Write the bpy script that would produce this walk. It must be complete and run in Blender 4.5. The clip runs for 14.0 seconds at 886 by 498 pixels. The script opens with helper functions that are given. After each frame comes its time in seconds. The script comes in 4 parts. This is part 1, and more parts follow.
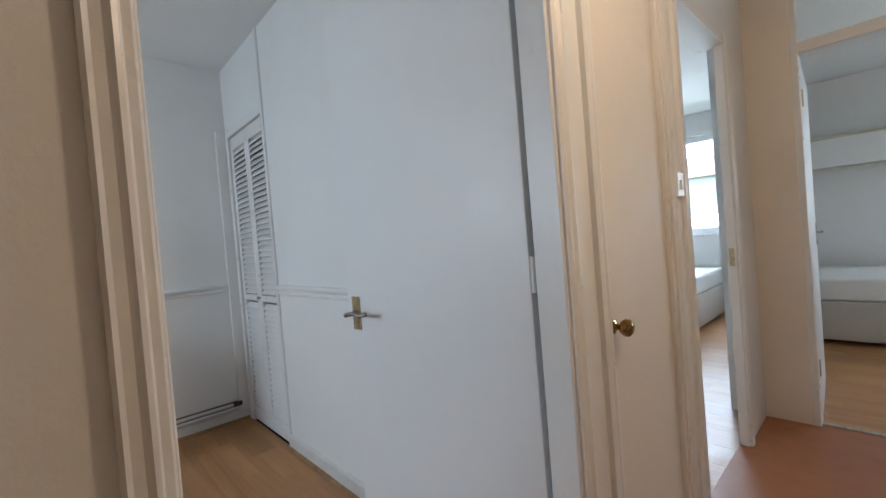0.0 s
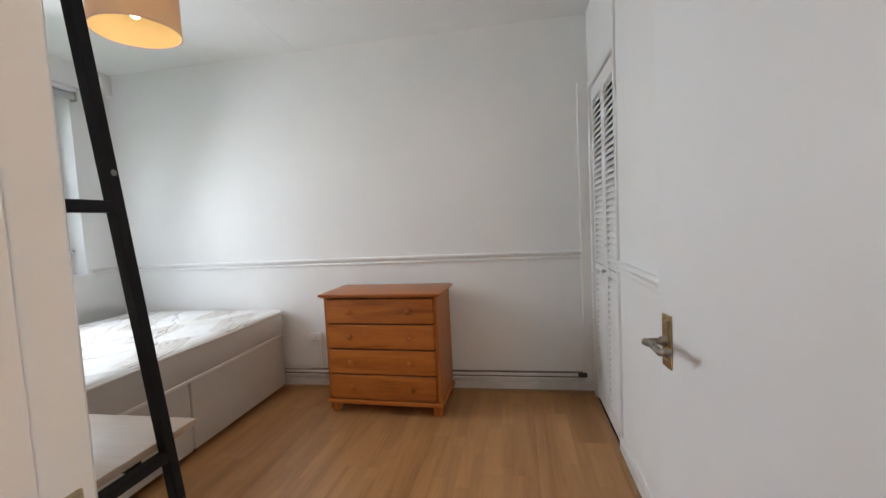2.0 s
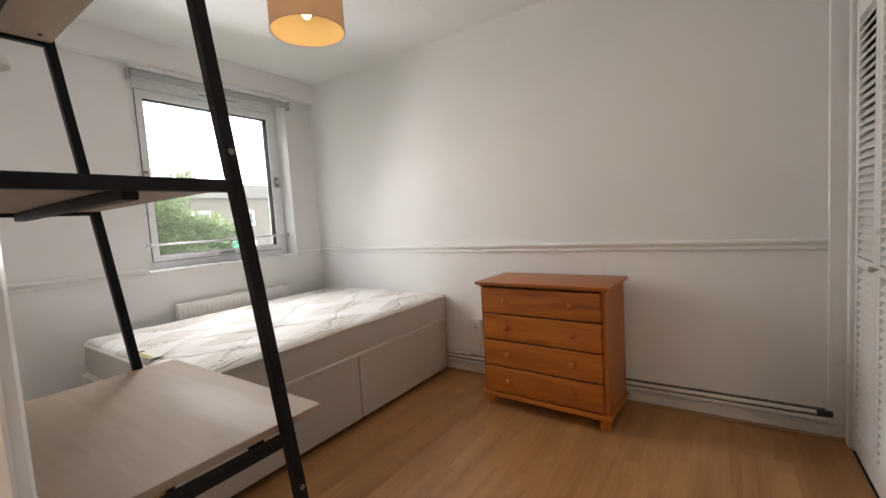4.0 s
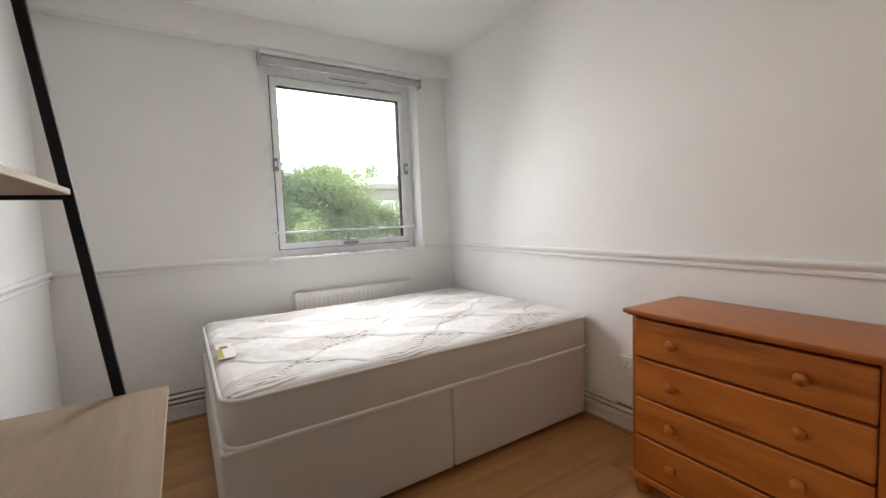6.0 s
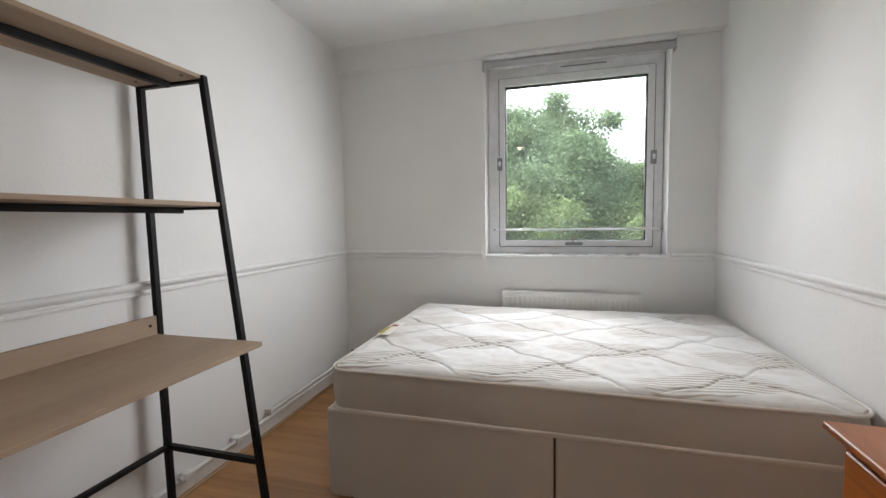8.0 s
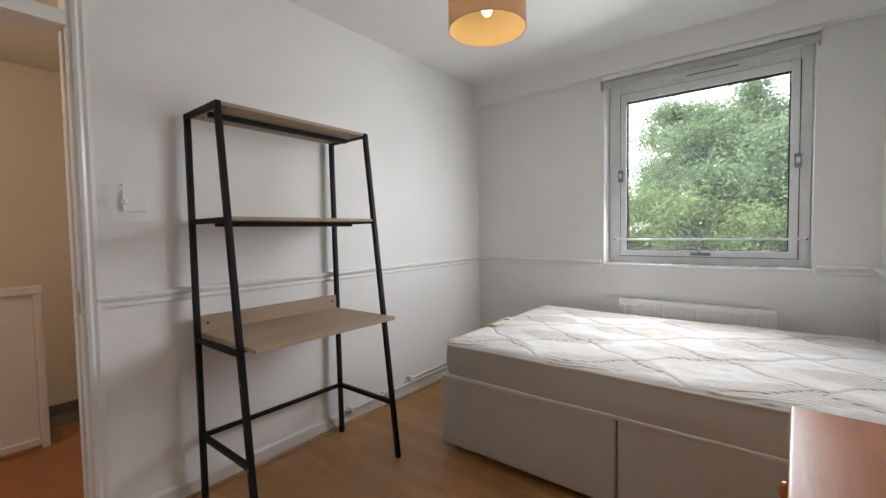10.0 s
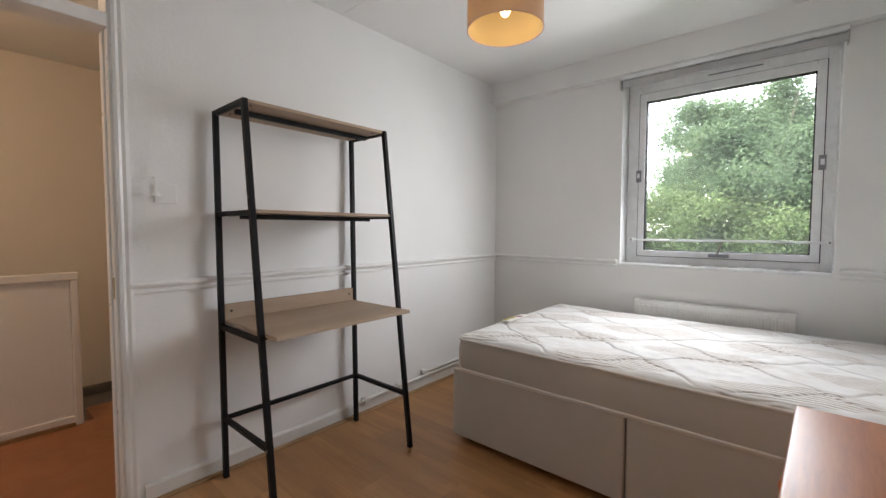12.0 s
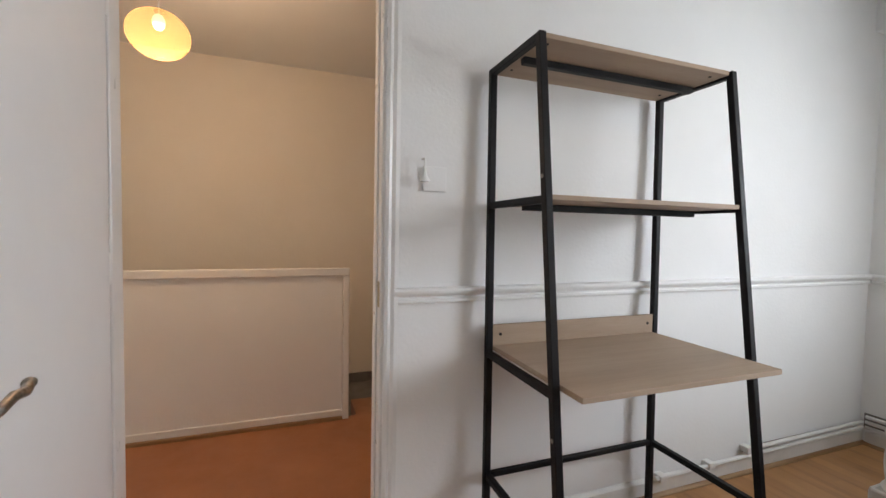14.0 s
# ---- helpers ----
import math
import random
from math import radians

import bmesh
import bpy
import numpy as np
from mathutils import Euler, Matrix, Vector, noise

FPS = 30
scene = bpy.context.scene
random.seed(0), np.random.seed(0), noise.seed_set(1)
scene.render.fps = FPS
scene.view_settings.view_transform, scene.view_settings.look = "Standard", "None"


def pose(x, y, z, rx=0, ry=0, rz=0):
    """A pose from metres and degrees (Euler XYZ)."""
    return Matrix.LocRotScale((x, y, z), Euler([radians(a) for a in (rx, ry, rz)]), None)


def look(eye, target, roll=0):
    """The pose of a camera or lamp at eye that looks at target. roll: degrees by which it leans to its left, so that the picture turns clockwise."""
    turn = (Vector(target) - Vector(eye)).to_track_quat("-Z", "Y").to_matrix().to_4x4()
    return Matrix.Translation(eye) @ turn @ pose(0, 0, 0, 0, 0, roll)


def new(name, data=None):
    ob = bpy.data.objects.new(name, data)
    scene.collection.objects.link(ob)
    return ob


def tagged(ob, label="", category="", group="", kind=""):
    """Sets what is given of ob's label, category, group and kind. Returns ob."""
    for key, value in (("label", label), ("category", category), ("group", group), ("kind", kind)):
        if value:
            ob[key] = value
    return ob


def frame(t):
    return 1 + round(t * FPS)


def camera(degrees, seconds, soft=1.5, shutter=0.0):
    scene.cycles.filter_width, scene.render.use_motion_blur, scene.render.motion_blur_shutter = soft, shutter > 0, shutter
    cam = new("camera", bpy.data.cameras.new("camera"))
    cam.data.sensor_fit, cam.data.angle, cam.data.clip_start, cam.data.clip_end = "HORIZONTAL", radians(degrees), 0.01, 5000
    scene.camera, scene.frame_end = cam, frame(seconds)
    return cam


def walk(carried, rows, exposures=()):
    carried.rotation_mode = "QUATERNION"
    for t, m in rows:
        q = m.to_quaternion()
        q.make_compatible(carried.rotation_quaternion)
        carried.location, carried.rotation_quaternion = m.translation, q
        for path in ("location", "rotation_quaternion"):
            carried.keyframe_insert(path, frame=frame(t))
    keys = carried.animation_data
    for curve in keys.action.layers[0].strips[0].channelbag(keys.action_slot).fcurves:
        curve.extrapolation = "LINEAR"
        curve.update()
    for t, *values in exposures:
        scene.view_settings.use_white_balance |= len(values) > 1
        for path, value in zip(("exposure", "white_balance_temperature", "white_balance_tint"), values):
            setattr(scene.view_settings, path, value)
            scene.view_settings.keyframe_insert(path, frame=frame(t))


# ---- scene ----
cam = camera(94.1, 14.0)
EXPOSURES = [(0, 4.08, 5450, 6), (0.5, 4.38, 5320, 5), (1, 4.58, 5800, 6), (1.5, 4.5, 5900, 9), (2.2, 4.22, 6400, 12), (3, 4.03, 7000, 15), (5.5, 4.18, 6900, 16), (7.5, 3.93, 6600, 14), (9, 3.95, 6600, 14), (12, 4.0, 6600, 15), (14, 4.36, 6300, 13)]
PATH = [
    (0, (0.144, 0.42, 1.152), (1.509, 1.881, 1.116), -4.7),
    (0.5, (0.278, 0.487, 1.183), (1.164, 2.278, 1.099), -3.5),
    (1, (0.351, 0.614, 1.211), (0.81, 2.555, 1.075), -3.3),
    (1.5, (0.447, 0.7, 1.221), (0.514, 2.693, 1.075), -2.9),
    (2, (0.595, 0.755, 1.213), (0.244, 2.719, 1.078), -2.9),
    (2.5, (0.66, 0.816, 1.222), (0.008, 2.702, 1.085), -2.9),
    (3, (0.675, 0.903, 1.201), (-0.219, 2.688, 1.061), -3.4),
    (5.5, (0.426, 1.372, 1.181), (-1.047, 2.716, 1.023), -2.7),
    (6, (0.364, 1.659, 1.182), (-1.321, 2.726, 1.035), -2.2),
    (6.5, (0.28, 1.902, 1.194), (-1.567, 2.656, 1.053), -1.6),
    (7, (0.313, 2.186, 1.2), (-1.65, 2.546, 1.06), -1.0),
    (7.5, (0.335, 2.443, 1.198), (-1.659, 2.373, 1.058), -0.7),
    (8, (0.334, 2.654, 1.209), (-1.59, 2.125, 1.067), -0.9),
    (8.5, (0.387, 2.846, 1.21), (-1.405, 1.968, 1.074), -1.3),
    (9, (0.482, 3.003, 1.213), (-1.178, 1.893, 1.104), -1.7),
    (11.5, (0.629, 3.176, 1.205), (-0.908, 1.899, 1.123), -0.5),
    (12, (0.625, 3.175, 1.204), (-0.892, 1.876, 1.108), 0.1),
    (12.5, (0.61, 3.134, 1.204), (-0.831, 1.751, 1.093), 0.5),
    (13, (0.522, 2.978, 1.196), (-0.739, 1.43, 1.08), 0.7),
    (13.5, (0.476, 2.769, 1.194), (-0.53, 1.045, 1.082), 0.8),
    (14, (0.494, 2.433, 1.177), (-0.185, 0.554, 1.091), 1.1),
]
walk(cam, [(t, look(eye, target, roll)) for t, eye, target, roll in PATH], EXPOSURES)

# ---- world, sun, exposure ----
world = bpy.data.worlds.new("overcast_sky")
scene.world = world
world.use_nodes = True
wn = world.node_tree
wn.nodes.clear()
sky = wn.nodes.new("ShaderNodeTexSky")
sky.sky_type, sky.sun_disc = "NISHITA", False
sky.sun_elevation, sky.sun_rotation = radians(46), radians(172)
sky.air_density, sky.dust_density, sky.ozone_density = 1.0, 1.0, 1.5
hs_node = wn.nodes.new("ShaderNodeHueSaturation")
hs_node.inputs["Saturation"].default_value = 0.30
bg = wn.nodes.new("ShaderNodeBackground")
bg.inputs["Strength"].default_value = 0.12
wo = wn.nodes.new("ShaderNodeOutputWorld")
wn.links.new(sky.outputs[0], hs_node.inputs["Color"])
wn.links.new(hs_node.outputs[0], bg.inputs["Color"])
wn.links.new(bg.outputs[0], wo.inputs[0])

sun_data = bpy.data.lights.new("sun", "SUN")
sun_data.energy, sun_data.angle, sun_data.color = 1.3, radians(20), (1.0, 0.96, 0.88)
sun = new("sun", sun_data)
sun.matrix_world = look((1.2, -8.7, 9.1), (0, 0, 0))

BULB, LANTERN = 0.11, 2.9


def bulb_lamp(name, place, watts, radius, colour):
    d = bpy.data.lights.new(name, "POINT")
    d.energy, d.shadow_soft_size, d.color = watts, radius, colour
    ob = new(name, d)
    ob.location = place
    return ob


bulb_lamp("bedroom_bulb_light", (-0.869, 2.232, 2.048), BULB, 0.03, (1.0, 0.80, 0.55))
bulb_lamp("hall_bulb_light", (1.06, 0.25, 1.985), LANTERN, 0.05, (1.0, 0.68, 0.41))



def window_light(name, place, width, height, watts, turn):
    """Daylight from the low bright sky, spread over a window's opening."""
    d = bpy.data.lights.new(name, "AREA")
    d.shape, d.size, d.size_y, d.energy, d.color = "RECTANGLE", width, height, watts, (0.94, 0.985, 1.0)
    d.spread = radians(152)
    ob = new(name, d)
    ob.matrix_world = pose(*place, 74, 0, turn)
    return ob


window_light("bedroom_window_light", (-2.47, 2.72, 1.60), 0.84, 1.06, 1.18, -110)
window_light("second_bedroom_window_light", (6.10, 2.10, 1.60), 1.15, 1.08, 1.2, 90)
window_light("third_bedroom_window_light", (6.10, -1.10, 1.60), 1.05, 1.08, 1.2, 90)

# ---- materials ----


class Nodes:
    """A short way to chain shader nodes."""

    def __init__(self, name):
        self.mat = bpy.data.materials.new(name)
        self.mat.use_nodes = True
        self.t = self.mat.node_tree
        self.bsdf = self.t.nodes["Principled BSDF"]

    def add(self, kind, **inputs):
        n = self.t.nodes.new(kind)
        for k, v in inputs.items():
            n.inputs[k.replace("_", " ")].default_value = v
        return n

    def link(self, a, b):
        self.t.links.new(a, b)

    def coords(self, scale=(1, 1, 1), shift=None):
        tc = self.add("ShaderNodeTexCoord")
        mp = self.add("ShaderNodeMapping")
        mp.inputs["Scale"].default_value = scale
        self.link(tc.outputs["Object"], mp.inputs["Vector"])
        if shift is not None:
            self.link(shift, mp.inputs["Location"])
        return mp.outputs[0]

    def noise(self, vec, scale, detail=4.0, rough=0.55, distortion=0.0):
        n = self.add("ShaderNodeTexNoise", Scale=scale, Detail=detail, Roughness=rough, Distortion=distortion)
        self.link(vec, n.inputs["Vector"])
        return n.outputs["Fac"]

    def ramp(self, fac, stops):
        r = self.add("ShaderNodeValToRGB")
        el = r.color_ramp.elements
        while len(el) < len(stops):
            el.new(0.5)
        for e, (p, c) in zip(el, stops):
            e.position, e.color = p, (*c, 1)
        self.link(fac, r.inputs[0])
        return r.outputs[0]

    def mix(self, fac, a, b, mode="MIX"):
        m = self.add("ShaderNodeMix")
        m.data_type, m.blend_type = "RGBA", mode
        for v, i in ((fac, 0), (a, 6), (b, 7)):
            if isinstance(v, (float, int)):
                m.inputs[i].default_value = v
            elif isinstance(v, tuple):
                m.inputs[i].default_value = (*v, 1)
            else:
                self.link(v, m.inputs[i])
        return m.outputs[2]

    def math(self, op, a, b=0.0, c=0.0):
        m = self.add("ShaderNodeMath")
        m.operation = op
        for i, v in enumerate((a, b, c)):
            if isinstance(v, (float, int)):
                m.inputs[i].default_value = v
            else:
                self.link(v, m.inputs[i])
        return m.outputs[0]

    def bump(self, height, strength, distance=0.01):
        b = self.add("ShaderNodeBump", Strength=strength, Distance=distance)
        self.link(height, b.inputs["Height"])
        self.link(b.outputs[0], self.bsdf.inputs["Normal"])

    def done(self, colour=None, rough=0.5, metal=0.0, **more):
        if isinstance(colour, tuple):
            self.bsdf.inputs["Base Color"].default_value = (*colour, 1)
        elif colour is not None:
            self.link(colour, self.bsdf.inputs["Base Color"])
        if isinstance(rough, (float, int)):
            self.bsdf.inputs["Roughness"].default_value = rough
        else:
            self.link(rough, self.bsdf.inputs["Roughness"])
        self.bsdf.inputs["Metallic"].default_value = metal
        for k, v in more.items():
            self.bsdf.inputs[k.replace("_", " ")].default_value = v
        return self.mat


def painted(name, a, b, rough=0.5, grain=90, relief=0.15, blotch=1.3, speck=None):
    """Paint: two close tones in large blotches, fine roller texture."""
    n = Nodes(name)
    v = n.coords()
    c = n.ramp(n.noise(v, blotch, 5, 0.6), [(0.35, a), (0.65, b)])
    if speck:
        s = n.ramp(n.noise(v, 7, 8, 0.7), [(0.66, (0, 0, 0)), (0.76, (1, 1, 1))])
        c = n.mix(n.math("MULTIPLY", s, 0.5), c, speck)
    n.bump(n.math("ADD", n.noise(v, grain, 3), n.math("MULTIPLY", n.noise(v, 6, 4), 1.5)), relief, 0.004)
    r = n.ramp(n.noise(v, 12, 4), [(0.3, (rough - 0.07,) * 3), (0.7, (rough + 0.07,) * 3)])
    return n.done(c, r)


def wood(name, dark, mid, light, along="y", stretch=14.0, scale=5.0, rough=0.38, rand=False, relief=0.06, knots=False, coat=0.0, strips=False):
    """Wood grain stretched along one axis, with broad and fine figure."""
    n = Nodes(name)
    s = {"x": (1 / stretch, 1, 1), "y": (1, 1 / stretch, 1), "z": (1, 1, 1 / stretch)}[along]
    shift = None
    info = n.add("ShaderNodeObjectInfo")
    if rand:
        comb = n.add("ShaderNodeCombineXYZ")
        for i, k in enumerate((7.3, 13.7, 5.1)):
            n.link(n.math("MULTIPLY", info.outputs["Random"], k), comb.inputs[i])
        shift = comb.outputs[0]
    v = n.coords(s, shift)
    broad = n.noise(v, scale, 4, 0.6, 1.2)
    fine = n.noise(v, scale * 14, 4, 0.65, 0.4)
    f = n.math("ADD", n.math("MULTIPLY", broad, 0.72), n.math("MULTIPLY", fine, 0.28))
    c = n.ramp(f, [(0.36, dark), (0.5, mid), (0.64, light)])
    if knots:
        vo = n.add("ShaderNodeTexVoronoi", Scale=2.6)
        n.link(n.coords(tuple(0.5 if q < 1 else 1.0 for q in s), shift), vo.inputs["Vector"])
        k = n.ramp(vo.outputs["Distance"], [(0.0, (1, 1, 1)), (0.07, (0, 0, 0))])
        c = n.mix(n.math("MULTIPLY", k, 0.6), c, tuple(q * 0.45 for q in dark))
    if rand:
        tone = n.math("ADD", n.math("MULTIPLY", info.outputs["Random"], 0.06), 0.97)
        if strips:
            # three-strip laminate: each board printed as narrow staves of uneven length
            tc = n.add("ShaderNodeTexCoord")
            sep = n.add("ShaderNodeSeparateXYZ")
            n.link(tc.outputs["Object"], sep.inputs[0])
            col = n.math("FLOOR", n.math("DIVIDE", n.math("ADD", sep.outputs["X"], 0.0963), 0.0642))
            row = n.math("FLOOR", n.math("ADD", n.math("MULTIPLY", sep.outputs["Y"], 2.3), n.math("MULTIPLY", col, 0.37)))
            cv = n.add("ShaderNodeCombineXYZ")
            n.link(col, cv.inputs[0])
            n.link(row, cv.inputs[1])
            n.link(n.math("MULTIPLY", info.outputs["Random"], 91.0), cv.inputs[2])
            wn_ = n.add("ShaderNodeTexWhiteNoise")
            n.link(cv.outputs[0], wn_.inputs["Vector"])
            tone = n.math("ADD", tone, n.math("MULTIPLY", n.math("SUBTRACT", wn_.outputs["Value"], 0.5), 0.16))
        hv = n.add("ShaderNodeHueSaturation")
        n.link(tone, hv.inputs["Value"])
        n.link(c, hv.inputs["Color"])
        c = hv.outputs[0]
    n.bump(fine, relief, 0.002)
    r = n.ramp(broad, [(0.3, (rough - 0.06,) * 3), (0.7, (rough + 0.08,) * 3)])
    return n.done(c, r, Coat_Weight=coat, Coat_Roughness=0.2)


WALL = painted("white_wall_paint", (0.80, 0.80, 0.79), (0.84, 0.84, 0.83), 0.6, 70, 0.22)
CEIL = painted("ceiling_paint", (0.82, 0.82, 0.81), (0.85, 0.85, 0.84), 0.75, 60, 0.2)
GLOSS = painted("white_gloss_paint", (0.78, 0.775, 0.76), (0.82, 0.815, 0.80), 0.33, 40, 0.10, 2.5)
WORN = painted("scuffed_white_paint", (0.66, 0.645, 0.61), (0.78, 0.77, 0.75), 0.4, 40, 0.2, 4.0, (0.42, 0.34, 0.26))
DOORP = painted("door_paint", (0.80, 0.805, 0.81), (0.84, 0.845, 0.85), 0.42, 30, 0.10, 1.2)
HALLW = painted("hall_wall_paint", (0.77, 0.72, 0.64), (0.81, 0.76, 0.68), 0.62, 70, 0.2)
UPVC = painted("white_upvc", (0.80, 0.81, 0.82), (0.84, 0.85, 0.86), 0.28, 20, 0.03)
RADIATOR = painted("radiator_enamel", (0.82, 0.815, 0.79), (0.86, 0.855, 0.83), 0.3, 20, 0.04, 3)
BLACK = painted("black_powder_coat", (0.006, 0.006, 0.007), (0.012, 0.011, 0.012), 0.55, 300, 0.12)
BLACK.node_tree.nodes["Principled BSDF"].inputs["Specular IOR Level"].default_value = 0.2
PLASTIC = painted("white_plastic", (0.76, 0.755, 0.73), (0.80, 0.795, 0.77), 0.35, 20, 0.03)
BLIND = painted("grey_blind_fabric", (0.47, 0.47, 0.48), (0.52, 0.52, 0.53), 0.85, 500, 0.2)
BEDSIDE = painted("cream_bed_fabric", (0.53, 0.495, 0.445), (0.58, 0.545, 0.495), 0.85, 420, 0.35, 1.6)
PIPING = painted("mattress_piping_fabric", (0.74, 0.71, 0.66), (0.79, 0.76, 0.71), 0.8, 500, 0.3)
MATSIDE = painted("mattress_border_fabric", (0.52, 0.49, 0.445), (0.57, 0.54, 0.495), 0.8, 420, 0.35, 1.6)
SHEET = painted("white_bedding", (0.78, 0.775, 0.76), (0.82, 0.815, 0.80), 0.85, 300, 0.3)
LAMINATE = wood("oak_laminate", (0.345, 0.165, 0.059), (0.44, 0.224, 0.087), (0.505, 0.270, 0.113), "y", 16, 6.5, 0.36, True, 0.04, strips=True)
PINE = wood("orange_varnished_pine", (0.26, 0.066, 0.009), (0.415, 0.120, 0.016), (0.52, 0.170, 0.027), "x", 11, 7, 0.36, True, 0.05, True, 0.1)
PINEZ = wood("orange_varnished_pine_upright", (0.26, 0.066, 0.009), (0.415, 0.120, 0.016), (0.52, 0.170, 0.027), "z", 11, 7, 0.38, True, 0.05, False, 0.1)
OAKB = wood("pale_oak_board", (0.32, 0.230, 0.160), (0.37, 0.270, 0.19), (0.41, 0.308, 0.223), "x", 12, 9, 0.62)
BEAD = wood("brown_floor_beading", (0.22, 0.12, 0.05), (0.32, 0.19, 0.09), (0.42, 0.27, 0.14), "x", 12, 12, 0.45)
HALLF = painted("red_brown_hall_floor", (0.31, 0.122, 0.050), (0.38, 0.158, 0.068), 0.45, 60, 0.03, 2.2)
CARPET = painted("grey_stair_carpet", (0.13, 0.12, 0.115), (0.19, 0.18, 0.17), 0.95, 400, 0.8, 5)
CONCRETE = painted("grey_asphalt", (0.045, 0.046, 0.048), (0.065, 0.065, 0.066), 0.9, 30, 0.4)
RENDERW = painted("cream_render", (0.092, 0.084, 0.074), (0.112, 0.102, 0.09), 0.85, 15, 0.3, 0.4)
PARAPET = painted("pale_parapet", (0.10, 0.097, 0.092), (0.12, 0.116, 0.11), 0.8, 15, 0.2, 0.5)
WHITER = painted("white_render", (0.30, 0.31, 0.32), (0.34, 0.35, 0.36), 0.8, 15, 0.2, 0.5)
ROOFT = painted("terracotta_roof", (0.20, 0.085, 0.055), (0.26, 0.12, 0.08), 0.8, 12, 0.5, 2)
GREENP = painted("green_hoarding", (0.02, 0.20, 0.12), (0.03, 0.26, 0.16), 0.6, 10, 0.1)
# near-black; inside closet and cupboard it puts their shade into the colour
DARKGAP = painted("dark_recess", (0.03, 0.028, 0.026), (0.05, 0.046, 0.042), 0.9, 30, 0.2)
PELMETM = painted("cream_shelf_paint", (0.60, 0.56, 0.40), (0.66, 0.62, 0.46), 0.5, 40, 0.1)


# dark brown for the drawer gaps, their shadow put into the colour
PINEGAP = painted("shadowed_pine", (0.06, 0.022, 0.008), (0.09, 0.034, 0.012), 0.7, 60, 0.1)
GRIMESHADE = painted("grimy_shaded_wall_paint", (0.13, 0.115, 0.10), (0.26, 0.235, 0.21), 0.9, 60, 0.4, 6)
CATCH = painted("grey_catch_plastic", (0.20, 0.21, 0.23), (0.25, 0.26, 0.28), 0.4, 20, 0.03)


def metal(name, colour, rough, tarnish):
    n = Nodes(name)
    v = n.coords()
    f = n.noise(v, 60, 6, 0.65)
    c = n.ramp(f, [(0.35, tarnish), (0.6, colour)])
    n.bump(f, 0.08, 0.001)
    return n.done(c, n.ramp(f, [(0.3, (rough + 0.15,) * 3), (0.7, (rough,) * 3)]), 1.0)


BRASS = metal("aged_brass", (0.62, 0.50, 0.27), 0.28, (0.38, 0.31, 0.20))
NICKEL = metal("worn_nickel", (0.58, 0.57, 0.54), 0.3, (0.36, 0.35, 0.33))
DKBRASS = metal("dark_brass", (0.42, 0.27, 0.09), 0.2, (0.20, 0.12, 0.05))
AGED = metal("dark_aged_nickel", (0.34, 0.31, 0.27), 0.32, (0.18, 0.16, 0.14))


def mattress_cloth():
    n = Nodes("striped_quilted_ticking")
    tc = n.add("ShaderNodeTexCoord")
    sep = n.add("ShaderNodeSeparateXYZ")
    n.link(tc.outputs["Object"], sep.inputs[0])
    v = n.coords()
    x, y = sep.outputs["X"], sep.outputs["Y"]
    wob = n.math("MULTIPLY", n.math("SUBTRACT", n.noise(v, 2.2, 2), 0.5), 0.10)
    flow = n.math("MULTIPLY", n.math("SINE", n.math("MULTIPLY", y, 10.1)), 0.016)
    across = n.math("ADD", n.math("ADD", x, wob), flow)
    # woven taupe lines in bundles that swell and die away between plain fields
    swell = n.math("ADD", n.math("SINE", n.math("MULTIPLY", across, 18.5)),
                   n.math("MULTIPLY", n.math("SINE", n.math("ADD", n.math("MULTIPLY", y, 10.1), n.math("MULTIPLY", across, 9.2))), 0.9))
    patch = n.ramp(swell, [(0.10, (0, 0, 0)), (0.34, (1, 1, 1))])
    line = n.ramp(n.math("ADD", n.math("MULTIPLY", n.math("SINE", n.math("MULTIPLY", across, 300.0)), 0.5), 0.5), [(0.48, (0, 0, 0)), (0.72, (1, 1, 1))])
    fade = n.math("MULTIPLY", n.math("MULTIPLY", patch, line), n.math("ADD", 0.38, n.math("MULTIPLY", n.noise(v, 6, 4), 0.8)))
    base = n.ramp(n.noise(v, 3.5, 6, 0.65), [(0.35, (0.73, 0.71, 0.68)), (0.6, (0.80, 0.80, 0.79))])
    flower = n.ramp(n.noise(v, 18, 5, 0.6, 1.5), [(0.57, (0, 0, 0)), (0.65, (1, 1, 1))])
    base = n.mix(n.math("MULTIPLY", flower, 0.30), base, (0.63, 0.61, 0.585))
    c = n.mix(fade, base, (0.36, 0.29, 0.225))
    n.bump(n.math("ADD", n.noise(v, 500, 2), n.math("MULTIPLY", n.noise(v, 25, 4), 2.0)), 0.35, 0.004)
    return n.done(c, 0.82)


TICKING = mattress_cloth()


def glass(name, rough=0.0, haze=0.0):
    """Clear glass, with a thin uneven pale veil put in as haze if asked for."""
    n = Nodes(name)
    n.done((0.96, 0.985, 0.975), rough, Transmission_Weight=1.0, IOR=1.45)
    if haze:
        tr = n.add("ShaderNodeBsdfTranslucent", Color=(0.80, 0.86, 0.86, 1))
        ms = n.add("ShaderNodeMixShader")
        n.link(n.ramp(n.noise(n.coords(), 3.0, 5, 0.6), [(0.3, (haze * 0.6,) * 3), (0.7, (haze * 1.4,) * 3)]), ms.inputs[0])
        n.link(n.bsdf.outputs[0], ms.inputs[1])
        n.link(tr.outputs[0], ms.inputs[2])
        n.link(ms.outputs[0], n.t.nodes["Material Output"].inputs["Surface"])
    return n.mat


# the haze over the outdoor view is mixed into the pane
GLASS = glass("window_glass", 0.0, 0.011)


